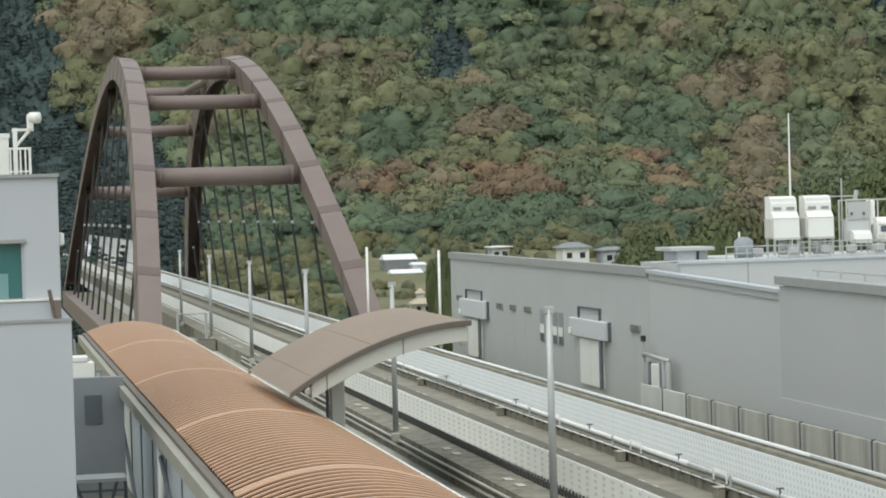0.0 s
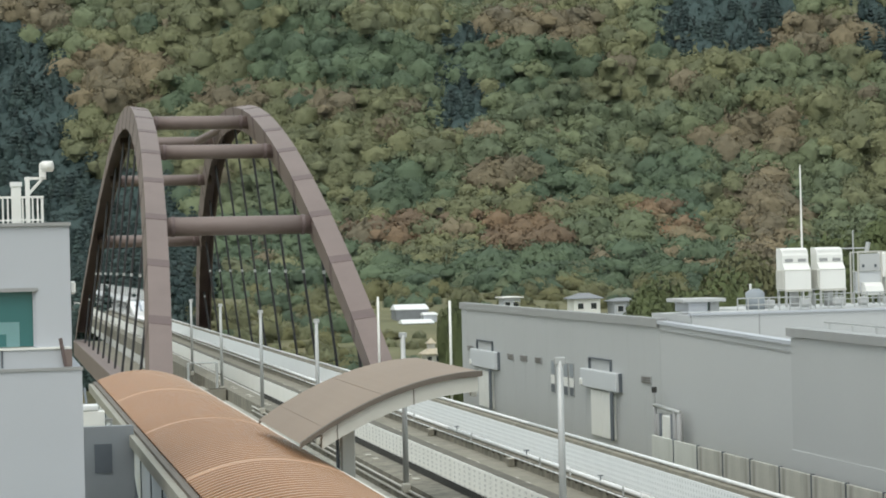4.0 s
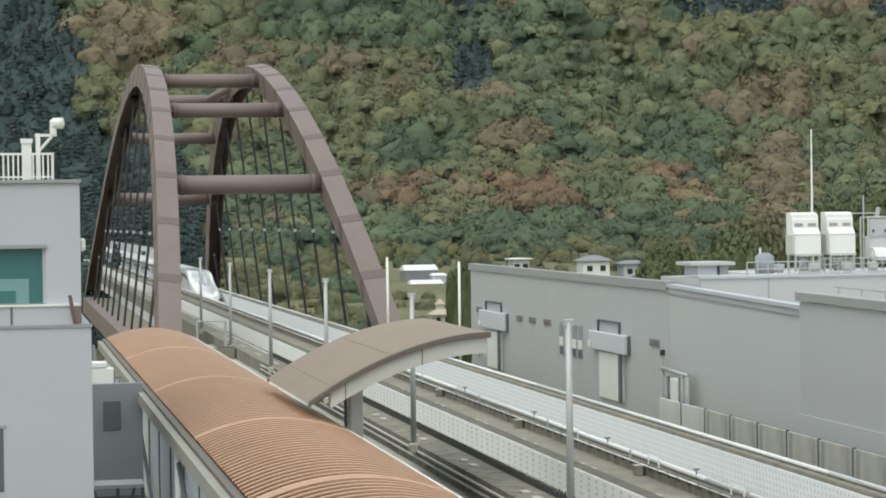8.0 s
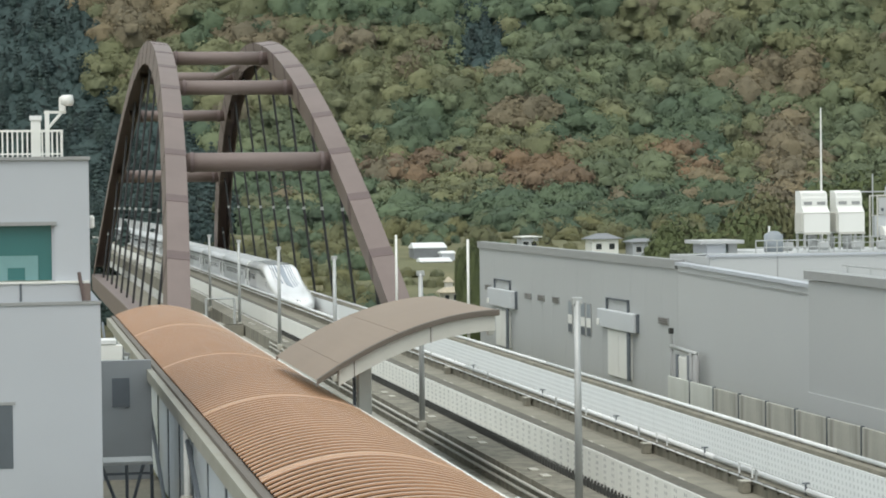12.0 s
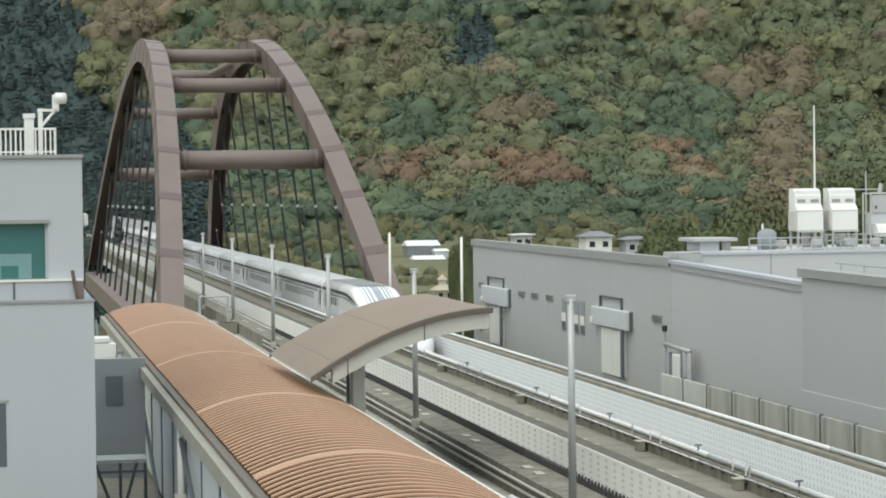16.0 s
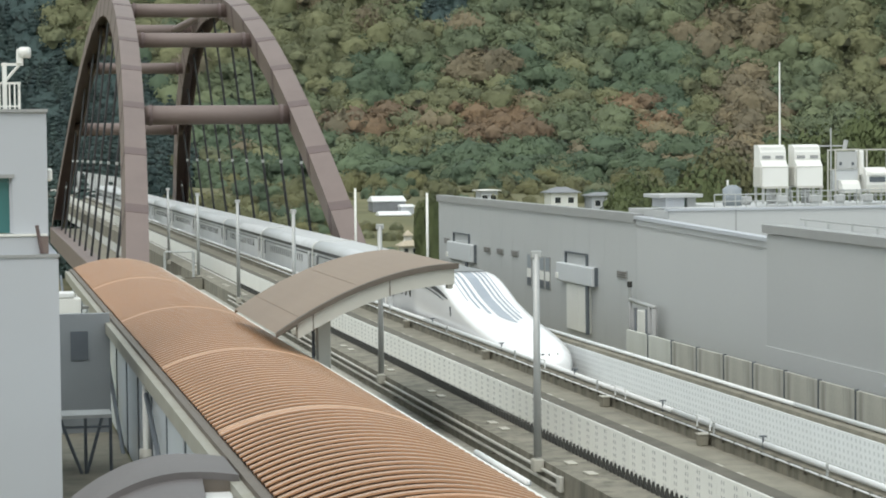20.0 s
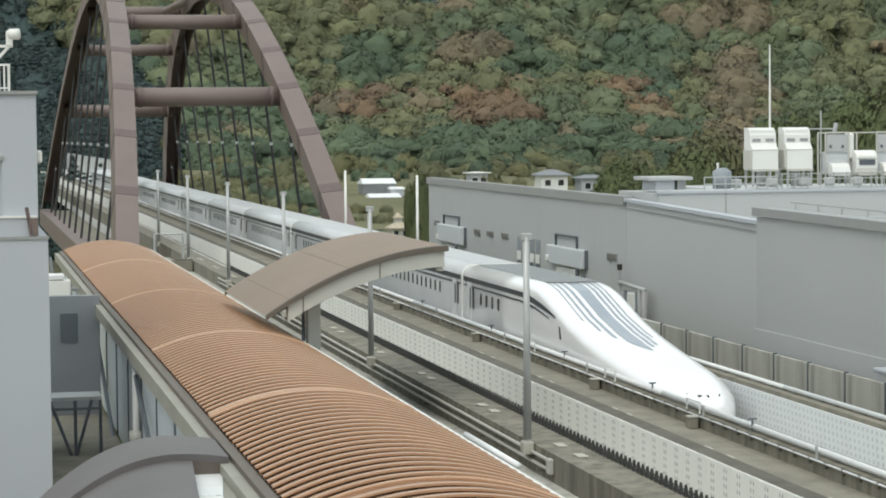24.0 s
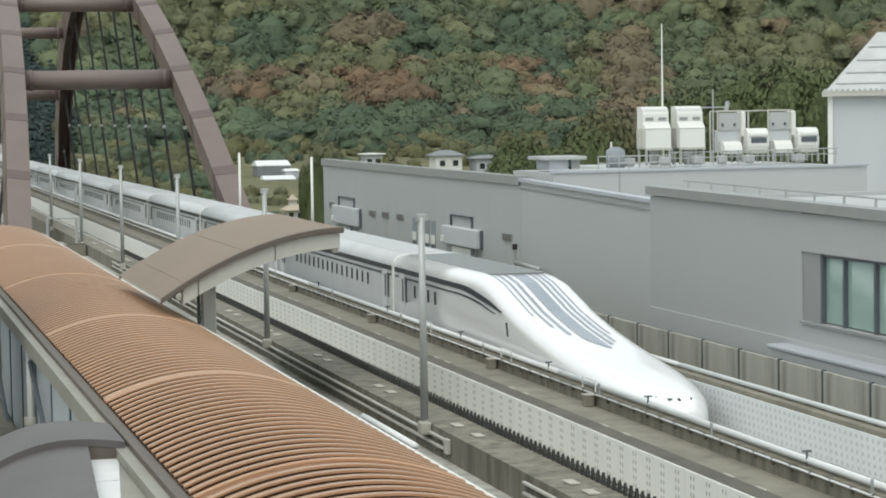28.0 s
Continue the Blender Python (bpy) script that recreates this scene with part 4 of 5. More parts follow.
# ---- white block on the near side ----
def build_white_block():
    root = thing("white_block", -25.0, 60.0, -1.0, "plain white block with a teal window and a stepped base", "building")
    X = 25.0
    U = lambda x: x + X
    # upper storey round its window
    part("upper_wall", box(U(-40), U(-23.4), 0.3, 12, 7.1, 10.83), M_OFFW, root)
    part("upper_wall", box(U(-23.4), U(-20.16), 0.3, 0.6, 9.17, 10.83), M_OFFW, root)
    part("upper_wall", box(U(-23.4), U(-20.16), 0.3, 0.6, 7.1, 7.62), M_OFFW, root)
    part("upper_wall", box(U(-20.16), U(-19.24), 0.3, 12, 7.1, 10.83), M_OFFW, root)
    part("roof_slab", box(U(-23.39), U(-20.17), 0.61, 12, 10.3, 10.8), M_OFFW, root)
    part("roof_edge", box(U(-40), U(-19.2), 0.22, 12, 10.832, 10.92), M_CAP, root)
    w = part("window", box(U(-23.38), U(-20.2), 0.5, 0.55, 7.64, 9.15), M_TEAL, root, "teal window with a lit room behind")
    for x in (-23.35, -21.9, -20.2):
        part("mullion", box(U(x) - 0.04, U(x) + 0.04, 0.4, 0.5, 7.63, 9.16), M_OFFW, w)
    part("window_head", box(U(-23.4), U(-20.1), 0.26, 0.4, 9.1, 9.2), M_CAP, w)
    part("inner_counter", box(U(-23.0), U(-20.6), 0.47, 0.5, 7.64, 8.3), M_TEAL2, w)
    part("inner_screen", box(U(-21.4), U(-20.95), 0.45, 0.47, 7.66, 7.98), M_TEAL, w)
    part("step_parapet", box(U(-40), U(-19.3), 0.1, 0.3, 7.07, 7.56), M_OFFW, root)
    part("parapet_cap", box(U(-40), U(-19.28), 0.06, 0.3, 7.565, 7.62), M_WHITE, root)
    part("parapet_joint", box(U(-21.1), U(-21.04), 0.085, 0.1, 7.1, 7.56), M_FRAME, root)
    part("corner_brace", rod((U(-19.42), 0.0, 7.1), (U(-19.55), 0.0, 7.85), 0.05), M_BAND, root)
    part("corner_panel", box(U(-19.45), U(-19.25), -0.02, 0.09, 7.1, 7.55), M_STEEL, root)
    part("lower_wall", box(U(-40), U(-19.0), 0.0, 12, 0, 7.06), M_OFFW, root)
    part("ledge_edge", box(U(-40), U(-18.97), -0.04, 0.1, 7.0, 7.08), M_CAP, root)
    lw = part("lower_window", box(U(-24), U(-21.33), -0.012, 0.02, 2.7, 4.38), M_FRAME, root, "grey shuttered window")
    part("frame", box(U(-24), U(-21.25), -0.03, -0.013, 4.38, 4.46), M_CAP, lw)
    part("lamp_bulge", box(U(-19.26), U(-19.1), 0.5, 0.9, 9.0, 9.35, bev=0.05), M_WHITE, root)
    # railing
    r = thing("roof_railing", -21.5, 60.5, 9.92, "white roof railing with close upright bars", "railing")
    part("top_rail", box(-10, 1.6, -0.03, 0.03, 0.66, 0.72), M_WHITE, r)
    part("bottom_rail", box(-10, 1.6, -0.03, 0.03, 0.06, 0.1), M_WHITE, r)
    bar = part("bar", box(-0.022, 0.022, -0.02, 0.02, 0, 0.68), M_WHITE, r)
    bar.matrix_basis = pose(1.58, 0, 0)
    for i in range(1, 36):
        again(bar, pose(1.58 - i * 0.13, 0, 0))
    for i in range(1, 12):
        again(bar, pose(1.58, i * 0.13, 0))
    part("side_rail", box(1.55, 1.61, 0.03, 1.6, 0.66, 0.72), M_WHITE, r)
    c = thing("security_camera", -20.3, 61.0, 9.92, "white security camera on a bracket mast", "camera mast")
    part("mast", box(-0.06, 0.06, -0.06, 0.06, 0, 1.25), M_WHITE, c)
    part("arm", box(-0.08, 0.5, -0.04, 0.04, 1.17, 1.24), M_WHITE, c)
    part("strut", rod((0.0, 0, 0.75), (0.38, 0, 1.18), 0.04), M_WHITE, c)
    part("bracket", box(0.32, 0.5, -0.08, 0.08, 1.2, 1.62, bev=0.03), M_WHITE, c)
    part("dome", rod((0.42, 0, 1.52), (0.66, -0.1, 1.52), 0.15, seg=14), M_WHITE, c, smooth=True)
    v = thing("roof_vent", -20.6, 61.2, 9.92, "white square roof vent", "vent")
    part("shaft", box(-0.13, 0.13, -0.13, 0.13, 0, 1.0), M_WHITE, v)
    part("cap", box(-0.16, 0.16, -0.16, 0.16, 1.0, 1.12), M_PIPE, v)
    b = thing("junction_cabinet", -17.6, 88, 2.35, "white wall cabinet on a bracket beside the canopy", "cabinet")
    part("body", box(-0.44, 0.44, 0, 0.7, 0, 0.75, bev=0.03), M_WHITE, b)
    part("lid", box(-0.46, 0.2, -0.03, 0.7, 0.75, 1.0, bev=0.05), M_PIPE, b)
    part("lamp", rod((0.0, 0.1, -0.3), (0.0, 0.1, -0.02), 0.09, seg=8), M_FRAME, b)
    part("bracket", box(-0.44, 0.75, 0.3, 0.5, 0.3, 0.42), M_CAP, b)
    k = thing("link_wall", -17.6, 78, -1.0, "dim grey-blue wall in the passage behind the block", "wall")
    part("wall", box(-1.9, 0.95, 0, 0.4, 0, 4.2), M_DIM, k)
    pad = part("passage_floor", box(-19.6, -16.5, 42, 79, -1.2, -0.93), M_CONC)
    tagged(pad, "dull concrete floor of the narrow passage", "floor", kind="structure")
    part("wall_panel", box(-0.4, 0.2, -0.03, -0.005, 2.6, 3.6), M_FRAME, k)
    f = thing("steel_stand", -17.9, 68, -1.0, "dark steel trestle in the passage", "stand")
    part("top", box(-0.9, 0.7, 0, 1.4, 1.75, 1.85), M_POLE, f)
    part("mid_rail", box(-0.9, 0.7, 0, 0.08, 1.45, 1.52), M_FRAME, f)
    for x0, x1 in ((-0.85, -0.2), (0.4, -0.1), (-0.1, -0.1), (0.65, 0.65)):
        part("leg", rod((x0, 0.05, 1.75), (x1, 0.05, 0.0), 0.05), M_FRAME, f)


build_white_block()


def build_barrel():
    root = thing("barrel_roof", -17.57, 42.0, 3.08, "low grey barrel roof with lapped sheets", "roof")
    n = 20

    def prof(i, x0, x1, lift):
        x = x0 + (x1 - x0) * i / n
        return Vector((x, 0, (-0.1 if x > 0 else -0.2) * x * x + lift))
    part("rim_sheet", loft([[prof(i, -2.5, 0.93, l) + Vector((0, y, 0)) for i in range(n + 1)] for y, l in ((0.0, -0.15), (0.0, 0.0), (-2.5, 0.0), (-2.5, -0.13))], close=False), M_DGREY, root)
    for k in range(24):
        y = -2.52 - 0.8 * k
        part("lapped_sheet", loft([[prof(i, -2.48, 0.28 + 0.0717 * (yy + 2.52), l) + Vector((0, yy, 0)) for i in range(n + 1)] for yy, l in ((y + 0.1 * (k == 0), -0.16), (y - 0.04 + 0.1 * (k == 0), -0.12), (y - 0.79, -0.165))], close=False), M_DGREY, root)
    part("slab_edge", box(0.2, 0.92, -2.49, -2.42, -0.42, -0.1), M_TRIMD, root)
    for k in range(6):
        y0, y1 = -1.7 - k * 3.2, -1.7 - k * 3.2 - 3.17
        part("white_panel", loft([[Vector((0.37 - 0.0708 * (-1.7 - y), y, z)) , Vector((0.9 - 0.107 * (-1.7 - y), y, z))] for y, z in ((y0, -0.38), (y1, -0.38))], close=False), M_PIPE, root, "white painted flat panel")
    part("gutter_board", loft([[Vector((0.905 - 0.107 * (-1.7 - y), y, -0.4)), Vector((1.5, y, -0.4))] for y in (-1.7, -21)], close=False), M_OLIVE, root)
    part("under_wall", box(-2.4, -0.9, -21, -0.3, -7.2, -1.35), M_CLAD, root)
    part("downpipe", rod((-2.55, -0.6, -2.6), (-2.5, -0.55, -1.2), 0.06), M_WHITE, root)


build_barrel()


# ---- valley: houses and near trees ----
def build_house(x, y, w, d, h, roof, wall_m, roof_m, label, rz=0.0, storeys=2):
    g = min(ground_z(x, y), ground_z(x + w, y), ground_z(x, y + d)) - 0.3
    root = thing("house", x, y, g, label, "house", "valley houses")
    root.rotation_euler[2] = radians(rz)
    part("wall", box(0, w, 0, d, 0, h), wall_m, root)
    e, k = (0.15, 0.0) if roof_m is M_PIPE else (0.6, 0.3)
    part("roof", loft([[Vector((-e, -e, h)), Vector((w + e, -e, h)), Vector((w + e, d + e, h)), Vector((-e, d + e, h))],
                       [Vector((-e, -e, h + 0.15)), Vector((w + e, -e, h + 0.15)), Vector((w + e, d + e, h + 0.15)), Vector((-e, d + e, h + 0.15))],
                       [Vector((w * k, d * 0.45, h + roof)), Vector((w * (1 - k), d * 0.45, h + roof)), Vector((w * (1 - k), d * 0.55, h + roof)), Vector((w * k, d * 0.55, h + roof))]]), roof_m, root)
    for s in range(storeys):
        n = max(2, int(w / 2.4))
        for i in range(n):
            wx = (i + 0.5) * w / n
            zz = h - 1.9 - 2.7 * s
            if zz > 0.4:
                wn_ = part("window", box(wx - 0.6, wx + 0.6, -0.05, 0.0, zz, zz + 1.2), M_WHITE, root)
                part("pane", box(wx - 0.52, wx + 0.52, -0.07, -0.052, zz + 0.08, zz + 1.12), M_GLASSD, wn_)


M_SLATE = mat("roof_slate", (0.2, 0.21, 0.22), 0.6, var=0.15, scale=1)
build_house(49.6, 400, 6.0, 5, 2.2, 1.0, M_SLATE, M_PIPE, "low dark house with a broad white metal roof among trees", storeys=1)
build_house(49.4, 392, 5.6, 4, 0.4, 0.75, M_SLATE, M_PIPE, "low shed with a white roof", storeys=1)
build_house(54.0, 396, 2.4, 3, 1.5, 0.5, M_OFFW, M_PIPE, "small white shed beside the house", storeys=1)
build_house(83.0, 400, 5.0, 5, 3.3, 1.1, M_WHITE, M_SLATE, "pale two-storey house with a grey hipped roof")
build_house(90.2, 398, 4.5, 5, 2.8, 0.7, M_OFFW, M_SLATE, "small annex with a grey roof", storeys=1)
build_house(70.8, 405, 3.2, 4, 3.5, 0.3, M_OFFW, M_WHITE, "small white house with a flat white roof")


def build_pavilion():
    x, y = 41.15, 322
    root = thing("pavilion", x, y, ground_z(x, y) - 0.2, "small tan tiled pavilion with a turret", "pavilion")
    part("wall", box(-1.35, 1.35, -1.3, 1.3, 0, 2.1), M_CREAM, root)
    part("eave", loft([[Vector((k * a, k * b, z)) for a, b in ((-1, -1), (1, -1), (1, 1), (-1, 1))] for k, z in ((1.75, 1.9), (1.75, 2.05), (0.7, 2.75))]), M_TILE, root)
    part("turret", box(-0.75, 0.3, -0.5, 0.5, 2.6, 3.5), M_CREAM, root)
    part("turret_roof", loft([[Vector((-0.22 + k * a, k * b, z)) for a, b in ((-1, -1), (1, -1), (1, 1), (-1, 1))] for k, z in ((0.7, 3.45), (0.68, 3.55), (0.08, 4.25))]), M_TILE, root)
    for k in (-0.7, 0.6):
        part("window", box(k - 0.3, k + 0.3, -1.34, -1.302, 0.9, 1.6), M_GLASSD, root)


build_pavilion()


# ---- trees ----
def ico():
    bm = bmesh.new()
    bmesh.ops.create_icosphere(bm, subdivisions=1, radius=1.0)
    co = np.array([v.co[:] for v in bm.verts])
    bm.verts.index_update()
    tri = np.array([[v.index for v in f.verts] for f in bm.faces])
    bm.free()
    return co, tri


ICO = ico()
SKYWARD = np.array((0.0, -0.2, 0.45))   # leaves turn their faces to the open sky


def crown_mesh(rng, leaves, size, conifer=False, full=False):
    """Leaves over soft rounded boughs, unit radius, base at z = 0. Returns triangle corners and the way each leaf faces."""
    if full:
        blobs = [(0.0, 0.0, 0.25, 0.95, 0.95)] + [(rng.normal(0, 0.45), rng.normal(0, 0.45), rng.uniform(0.3, 0.75), rng.uniform(0.38, 0.52), 0.85) for _ in range(3)]
    elif conifer:
        blobs = [(rng.normal(0, 0.05), rng.normal(0, 0.05), 0.4 + 0.36 * k, 0.66 - 0.08 * k, 0.6) for k in range(7)]
    else:
        blobs = [(rng.normal(0, 0.38), rng.normal(0, 0.38), rng.uniform(0.55, 1.0), rng.uniform(0.32, 0.55), 0.8) for _ in range(9)]
    blobs = np.array(blobs)
    middle = np.array((0.0, 0.0, blobs[:, 2].mean() - 0.1))
    co, tri = ICO
    v, w = [], []
    for b in blobs:
        q = rng.uniform(0, 9, 3)
        wave = 0.07 * (np.sin(co @ np.array((3.1, 1.7, 2.3)) * 1.7 + q[0]) + np.sin(co @ np.array((-1.2, 3.3, -2.0)) * 1.9 + q[1]) + np.sin(co @ np.array((2.0, -2.4, 3.0)) * 1.6 + q[2]))
        p = co * (1 + wave[:, None]) * np.array((b[3], b[3], b[3] * b[4])) * 0.9 + b[:3]
        v.append(p[tri].reshape(-1, 3))
        w.append(co[tri].reshape(-1, 3) * 0.35 + (p - middle)[tri].reshape(-1, 3) * 0.5 + SKYWARD)
    share = np.repeat(np.arange(len(blobs)), np.maximum(1, (blobs[:, 3] ** 2 / (blobs[:, 3] ** 2).sum() * leaves).astype(int)))
    leaves = len(share)
    b = blobs[share]
    d = rng.normal(0, 1, (leaves, 3)) * (1, 1, 0.9) + (0, 0, 0.25)
    d /= np.linalg.norm(d, axis=1)[:, None]
    c = b[:, :3] + d * b[:, 3:4] * np.stack((np.ones(leaves), np.ones(leaves), b[:, 4]), 1) * rng.uniform(0.9, 1.07, (leaves, 1))
    nrm = d + rng.normal(0, 0.4, (leaves, 3))
    nrm /= np.linalg.norm(nrm, axis=1)[:, None]
    t = np.cross(nrm, rng.normal(0, 1, (leaves, 3)))
    t /= np.linalg.norm(t, axis=1)[:, None]
    u = np.cross(nrm, t)
    s = size * rng.uniform(0.6, 1.4, (leaves, 1))
    out = np.empty((leaves, 3, 3))
    for k in range(3):
        a = k * 2.1 + rng.uniform(-0.3, 0.3, (leaves, 1))
        out[:, k] = c + s * (t * np.cos(a) + u * np.sin(a))
    face = d * 0.35 + (c - middle) * 0.5 + SKYWARD + rng.normal(0, 0.15, (leaves, 3))
    v.append(out.reshape(-1, 3))
    w.append(np.repeat(face, 3, axis=0))
    w = np.concatenate(w)
    return np.concatenate(v), w / np.linalg.norm(w, axis=1)[:, None]


def tri_object(name, co, face, material, tone=None):
    me = bpy.data.meshes.new(name)
    n = len(co)
    me.vertices.add(n)
    me.loops.add(n)
    me.polygons.add(n // 3)
    me.vertices.foreach_set("co", co.astype(np.float32).ravel())
    me.loops.foreach_set("vertex_index", np.arange(n, dtype=np.int32))
    me.polygons.foreach_set("loop_start", np.arange(0, n, 3, dtype=np.int32))
    me.update(calc_edges=True)
    tint = me.attributes.new("crown_tone", "FLOAT", "POINT")
    tint.data.foreach_set("value", (np.full(n, 0.5) if tone is None else tone).astype(np.float32))
    way = me.attributes.new("leaf_normal", "FLOAT_VECTOR", "POINT")
    way.data.foreach_set("vector", face.astype(np.float32).ravel())
    me.materials.append(material)
    return new(name, me)


def leaf_mat(name, col, var=0.3):
    """Leaf surface that lets part of the light through."""
    m = mat(name, col, 0.75, var=0.26, scale=0.09, fine=0.7, bump=0, island=0.3)
    n, l = m.node_tree.nodes, m.node_tree.links
    b = n["Principled BSDF"]
    at = n.new("ShaderNodeAttribute")
    at.attribute_name = "crown_tone"
    ramp = n.new("ShaderNodeMix")
    ramp.data_type = "RGBA"
    ramp.inputs[6].default_value = (0.82, 0.85, 0.88, 1)
    ramp.inputs[7].default_value = (1.2, 1.16, 1.08, 1)
    l.new(at.outputs["Fac"], ramp.inputs[0])
    tone = n.new("ShaderNodeMix")
    tone.data_type, tone.blend_type, tone.clamp_result = "RGBA", "MULTIPLY", False
    tone.inputs[0].default_value = 1.0
    l.new(b.inputs["Base Color"].links[0].from_socket, tone.inputs[6])
    l.new(ramp.outputs[2], tone.inputs[7])
    l.new(tone.outputs[2], b.inputs["Base Color"])
    tr = n.new("ShaderNodeBsdfTranslucent")
    l.new(tone.outputs[2], tr.inputs[0])
    way = n.new("ShaderNodeAttribute")
    way.attribute_name = "leaf_normal"
    l.new(way.outputs["Vector"], b.inputs["Normal"])
    l.new(way.outputs["Vector"], tr.inputs["Normal"])
    mx = n.new("ShaderNodeMixShader")
    mx.inputs[0].default_value = 0.3
    l.new(b.outputs[0], mx.inputs[1])
    l.new(tr.outputs[0], mx.inputs[2])
    l.new(mx.outputs[0], n["Material Output"].inputs[0])
    return m


# broadleaf hillside colours hold the distance haze, paler and greyer higher up
SPECIES = {
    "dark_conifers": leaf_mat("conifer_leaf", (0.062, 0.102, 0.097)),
    "green_trees": leaf_mat("green_leaf", (0.164, 0.202, 0.113)),
    "olive_trees": leaf_mat("olive_leaf", (0.2, 0.214, 0.114)),
    "russet_trees": leaf_mat("russet_leaf", (0.23, 0.195, 0.124)),
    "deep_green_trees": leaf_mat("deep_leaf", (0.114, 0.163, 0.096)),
    # autumn trees like the russet ones, without the mist in their colour
    "rust_trees": leaf_mat("rust_leaf", (0.245, 0.172, 0.106)),
    "bright_trees": leaf_mat("bright_leaf", (0.175, 0.178, 0.085)),
    "near_trees": leaf_mat("near_leaf", (0.125, 0.158, 0.062)),
}
LABELS = {"rust_trees": "rust-red autumn trees low on the slope", "dark_conifers": "dark blue-green conifers on the hillside", "green_trees": "green broadleaf forest on the hillside", "olive_trees": "olive autumn trees on the hillside",
          "russet_trees": "russet-brown autumn trees on the hillside", "deep_green_trees": "deep green low broadleaf and upper conifers, haze put into the colour", "bright_trees": "yellow-green bushes in the valley"}
# stands of one kind on the slope: bearing and height in degrees from the deck, their spreads
STANDS = (
    ("green_trees", 14.8, 3.0, 5.8, 1.7), ("olive_trees", 17.0, 4.6, 2.5, 1.0), ("olive_trees", 4.8, 5.8, 2.7, 1.0), ("olive_trees", 8.4, 2.7, 1.9, 1.2),
    ("deep_green_trees", 7.9, 5.4, 1.6, 0.8), ("deep_green_trees", 9.9, 5.0, 1.6, 0.7), ("dark_conifers", 12.1, 5.0, 1.0, 0.9), ("deep_green_trees", 13.4, 4.9, 2.0, 0.6),
    ("olive_trees", 10.5, 6.2, 1.3, 0.5), ("russet_trees", 14.0, 5.9, 1.7, 0.5), ("dark_conifers", 18.5, 6.0, 1.7, 0.8), ("dark_conifers", 22.4, 5.3, 0.7, 0.9),
    ("russet_trees", 21.1, 5.4, 1.3, 0.4), ("russet_trees", 3.0, 4.6, 1.7, 0.9), ("russet_trees", 5.6, 4.2, 1.6, 0.4), ("russet_trees", 8.5, 4.1, 1.3, 0.3),
    ("russet_trees", 0.5, 6.4, 1.6, 0.6), ("dark_conifers", 11.8, 3.8, 0.7, 0.6), ("deep_green_trees", 10.4, 1.8, 1.2, 0.8), ("olive_trees", 10.9, 2.9, 0.9, 0.4),
    ("olive_trees", 9.8, 3.8, 0.9, 0.6), ("rust_trees", 10.4, 0.7, 0.9, 0.5), ("rust_trees", 13.1, 0.6, 1.2, 0.6), ("russet_trees", 12.7, 1.9, 1.2, 0.4),
    ("deep_green_trees", 14.2, 1.7, 0.9, 0.7), ("green_trees", 15.3, 0.7, 0.9, 0.6), ("deep_green_trees", 17.1, 1.8, 1.3, 0.9), ("rust_trees", 16.7, 1.0, 0.5, 0.2),
    ("rust_trees", 17.5, 0.6, 0.7, 0.2), ("russet_trees", 19.5, 3.2, 1.7, 0.8), ("russet_trees", 19.5, 1.3, 1.0, 0.8), ("olive_trees", 21.6, 3.1, 1.3, 0.9),
    ("green_trees", 20.8, 1.7, 0.9, 0.9), ("russet_trees", 19.6, 0.1, 0.9, 0.4), ("deep_green_trees", 6.5, 0.3, 1.6, 0.9), ("deep_green_trees", 9.2, -0.1, 1.2, 0.6),
    ("russet_trees", 26.0, 1.0, 1.2, 0.8), ("green_trees", 24.5, 3.0, 1.5, 1.2),
)


def species_at(px, py, g, rng):
    """Which kind of tree grows there."""
    f = noise.noise(Vector((px * 0.016, py * 0.016, 7)))
    f2 = noise.noise(Vector((px * 0.04, py * 0.04, 19)))
    az = math.degrees(math.atan2(px - EYE[0], py))
    el = math.degrees(math.atan2(g + 6 - EYE[2], math.hypot(px - EYE[0], py)))
    k = "green_trees" if f > 0.0 else "olive_trees"
    # haze thins downhill, so the default leaf colour turns deeper green
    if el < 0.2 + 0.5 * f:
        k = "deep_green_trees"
    soft = rng.normal(0, 0.16)
    ragged = 0.7 * f2 + 0.5 * f + soft
    for kind, a, e, sa, se in STANDS:
        if ((az - a) / sa) ** 2 + ((el - e) / se) ** 2 < 1 + ragged:
            k = kind
    # flank of conifers, its shade put into the dark leaf colour, edge running down to the east
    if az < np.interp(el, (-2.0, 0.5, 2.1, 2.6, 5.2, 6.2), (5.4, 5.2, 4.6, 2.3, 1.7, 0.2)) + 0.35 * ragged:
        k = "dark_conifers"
    if rng.uniform() < 0.1:
        k = ("green_trees", "olive_trees", "deep_green_trees", "russet_trees")[rng.integers(4)] if k != "dark_conifers" else k
    return k


KINDS = ("dark_conifers", "rust_trees", "green_trees", "olive_trees", "russet_trees", "deep_green_trees", "bright_trees")


def wood_edge(x):
    return 528 + 14 * math.sin(x * 0.11) + 8 * math.sin(x * 0.31)


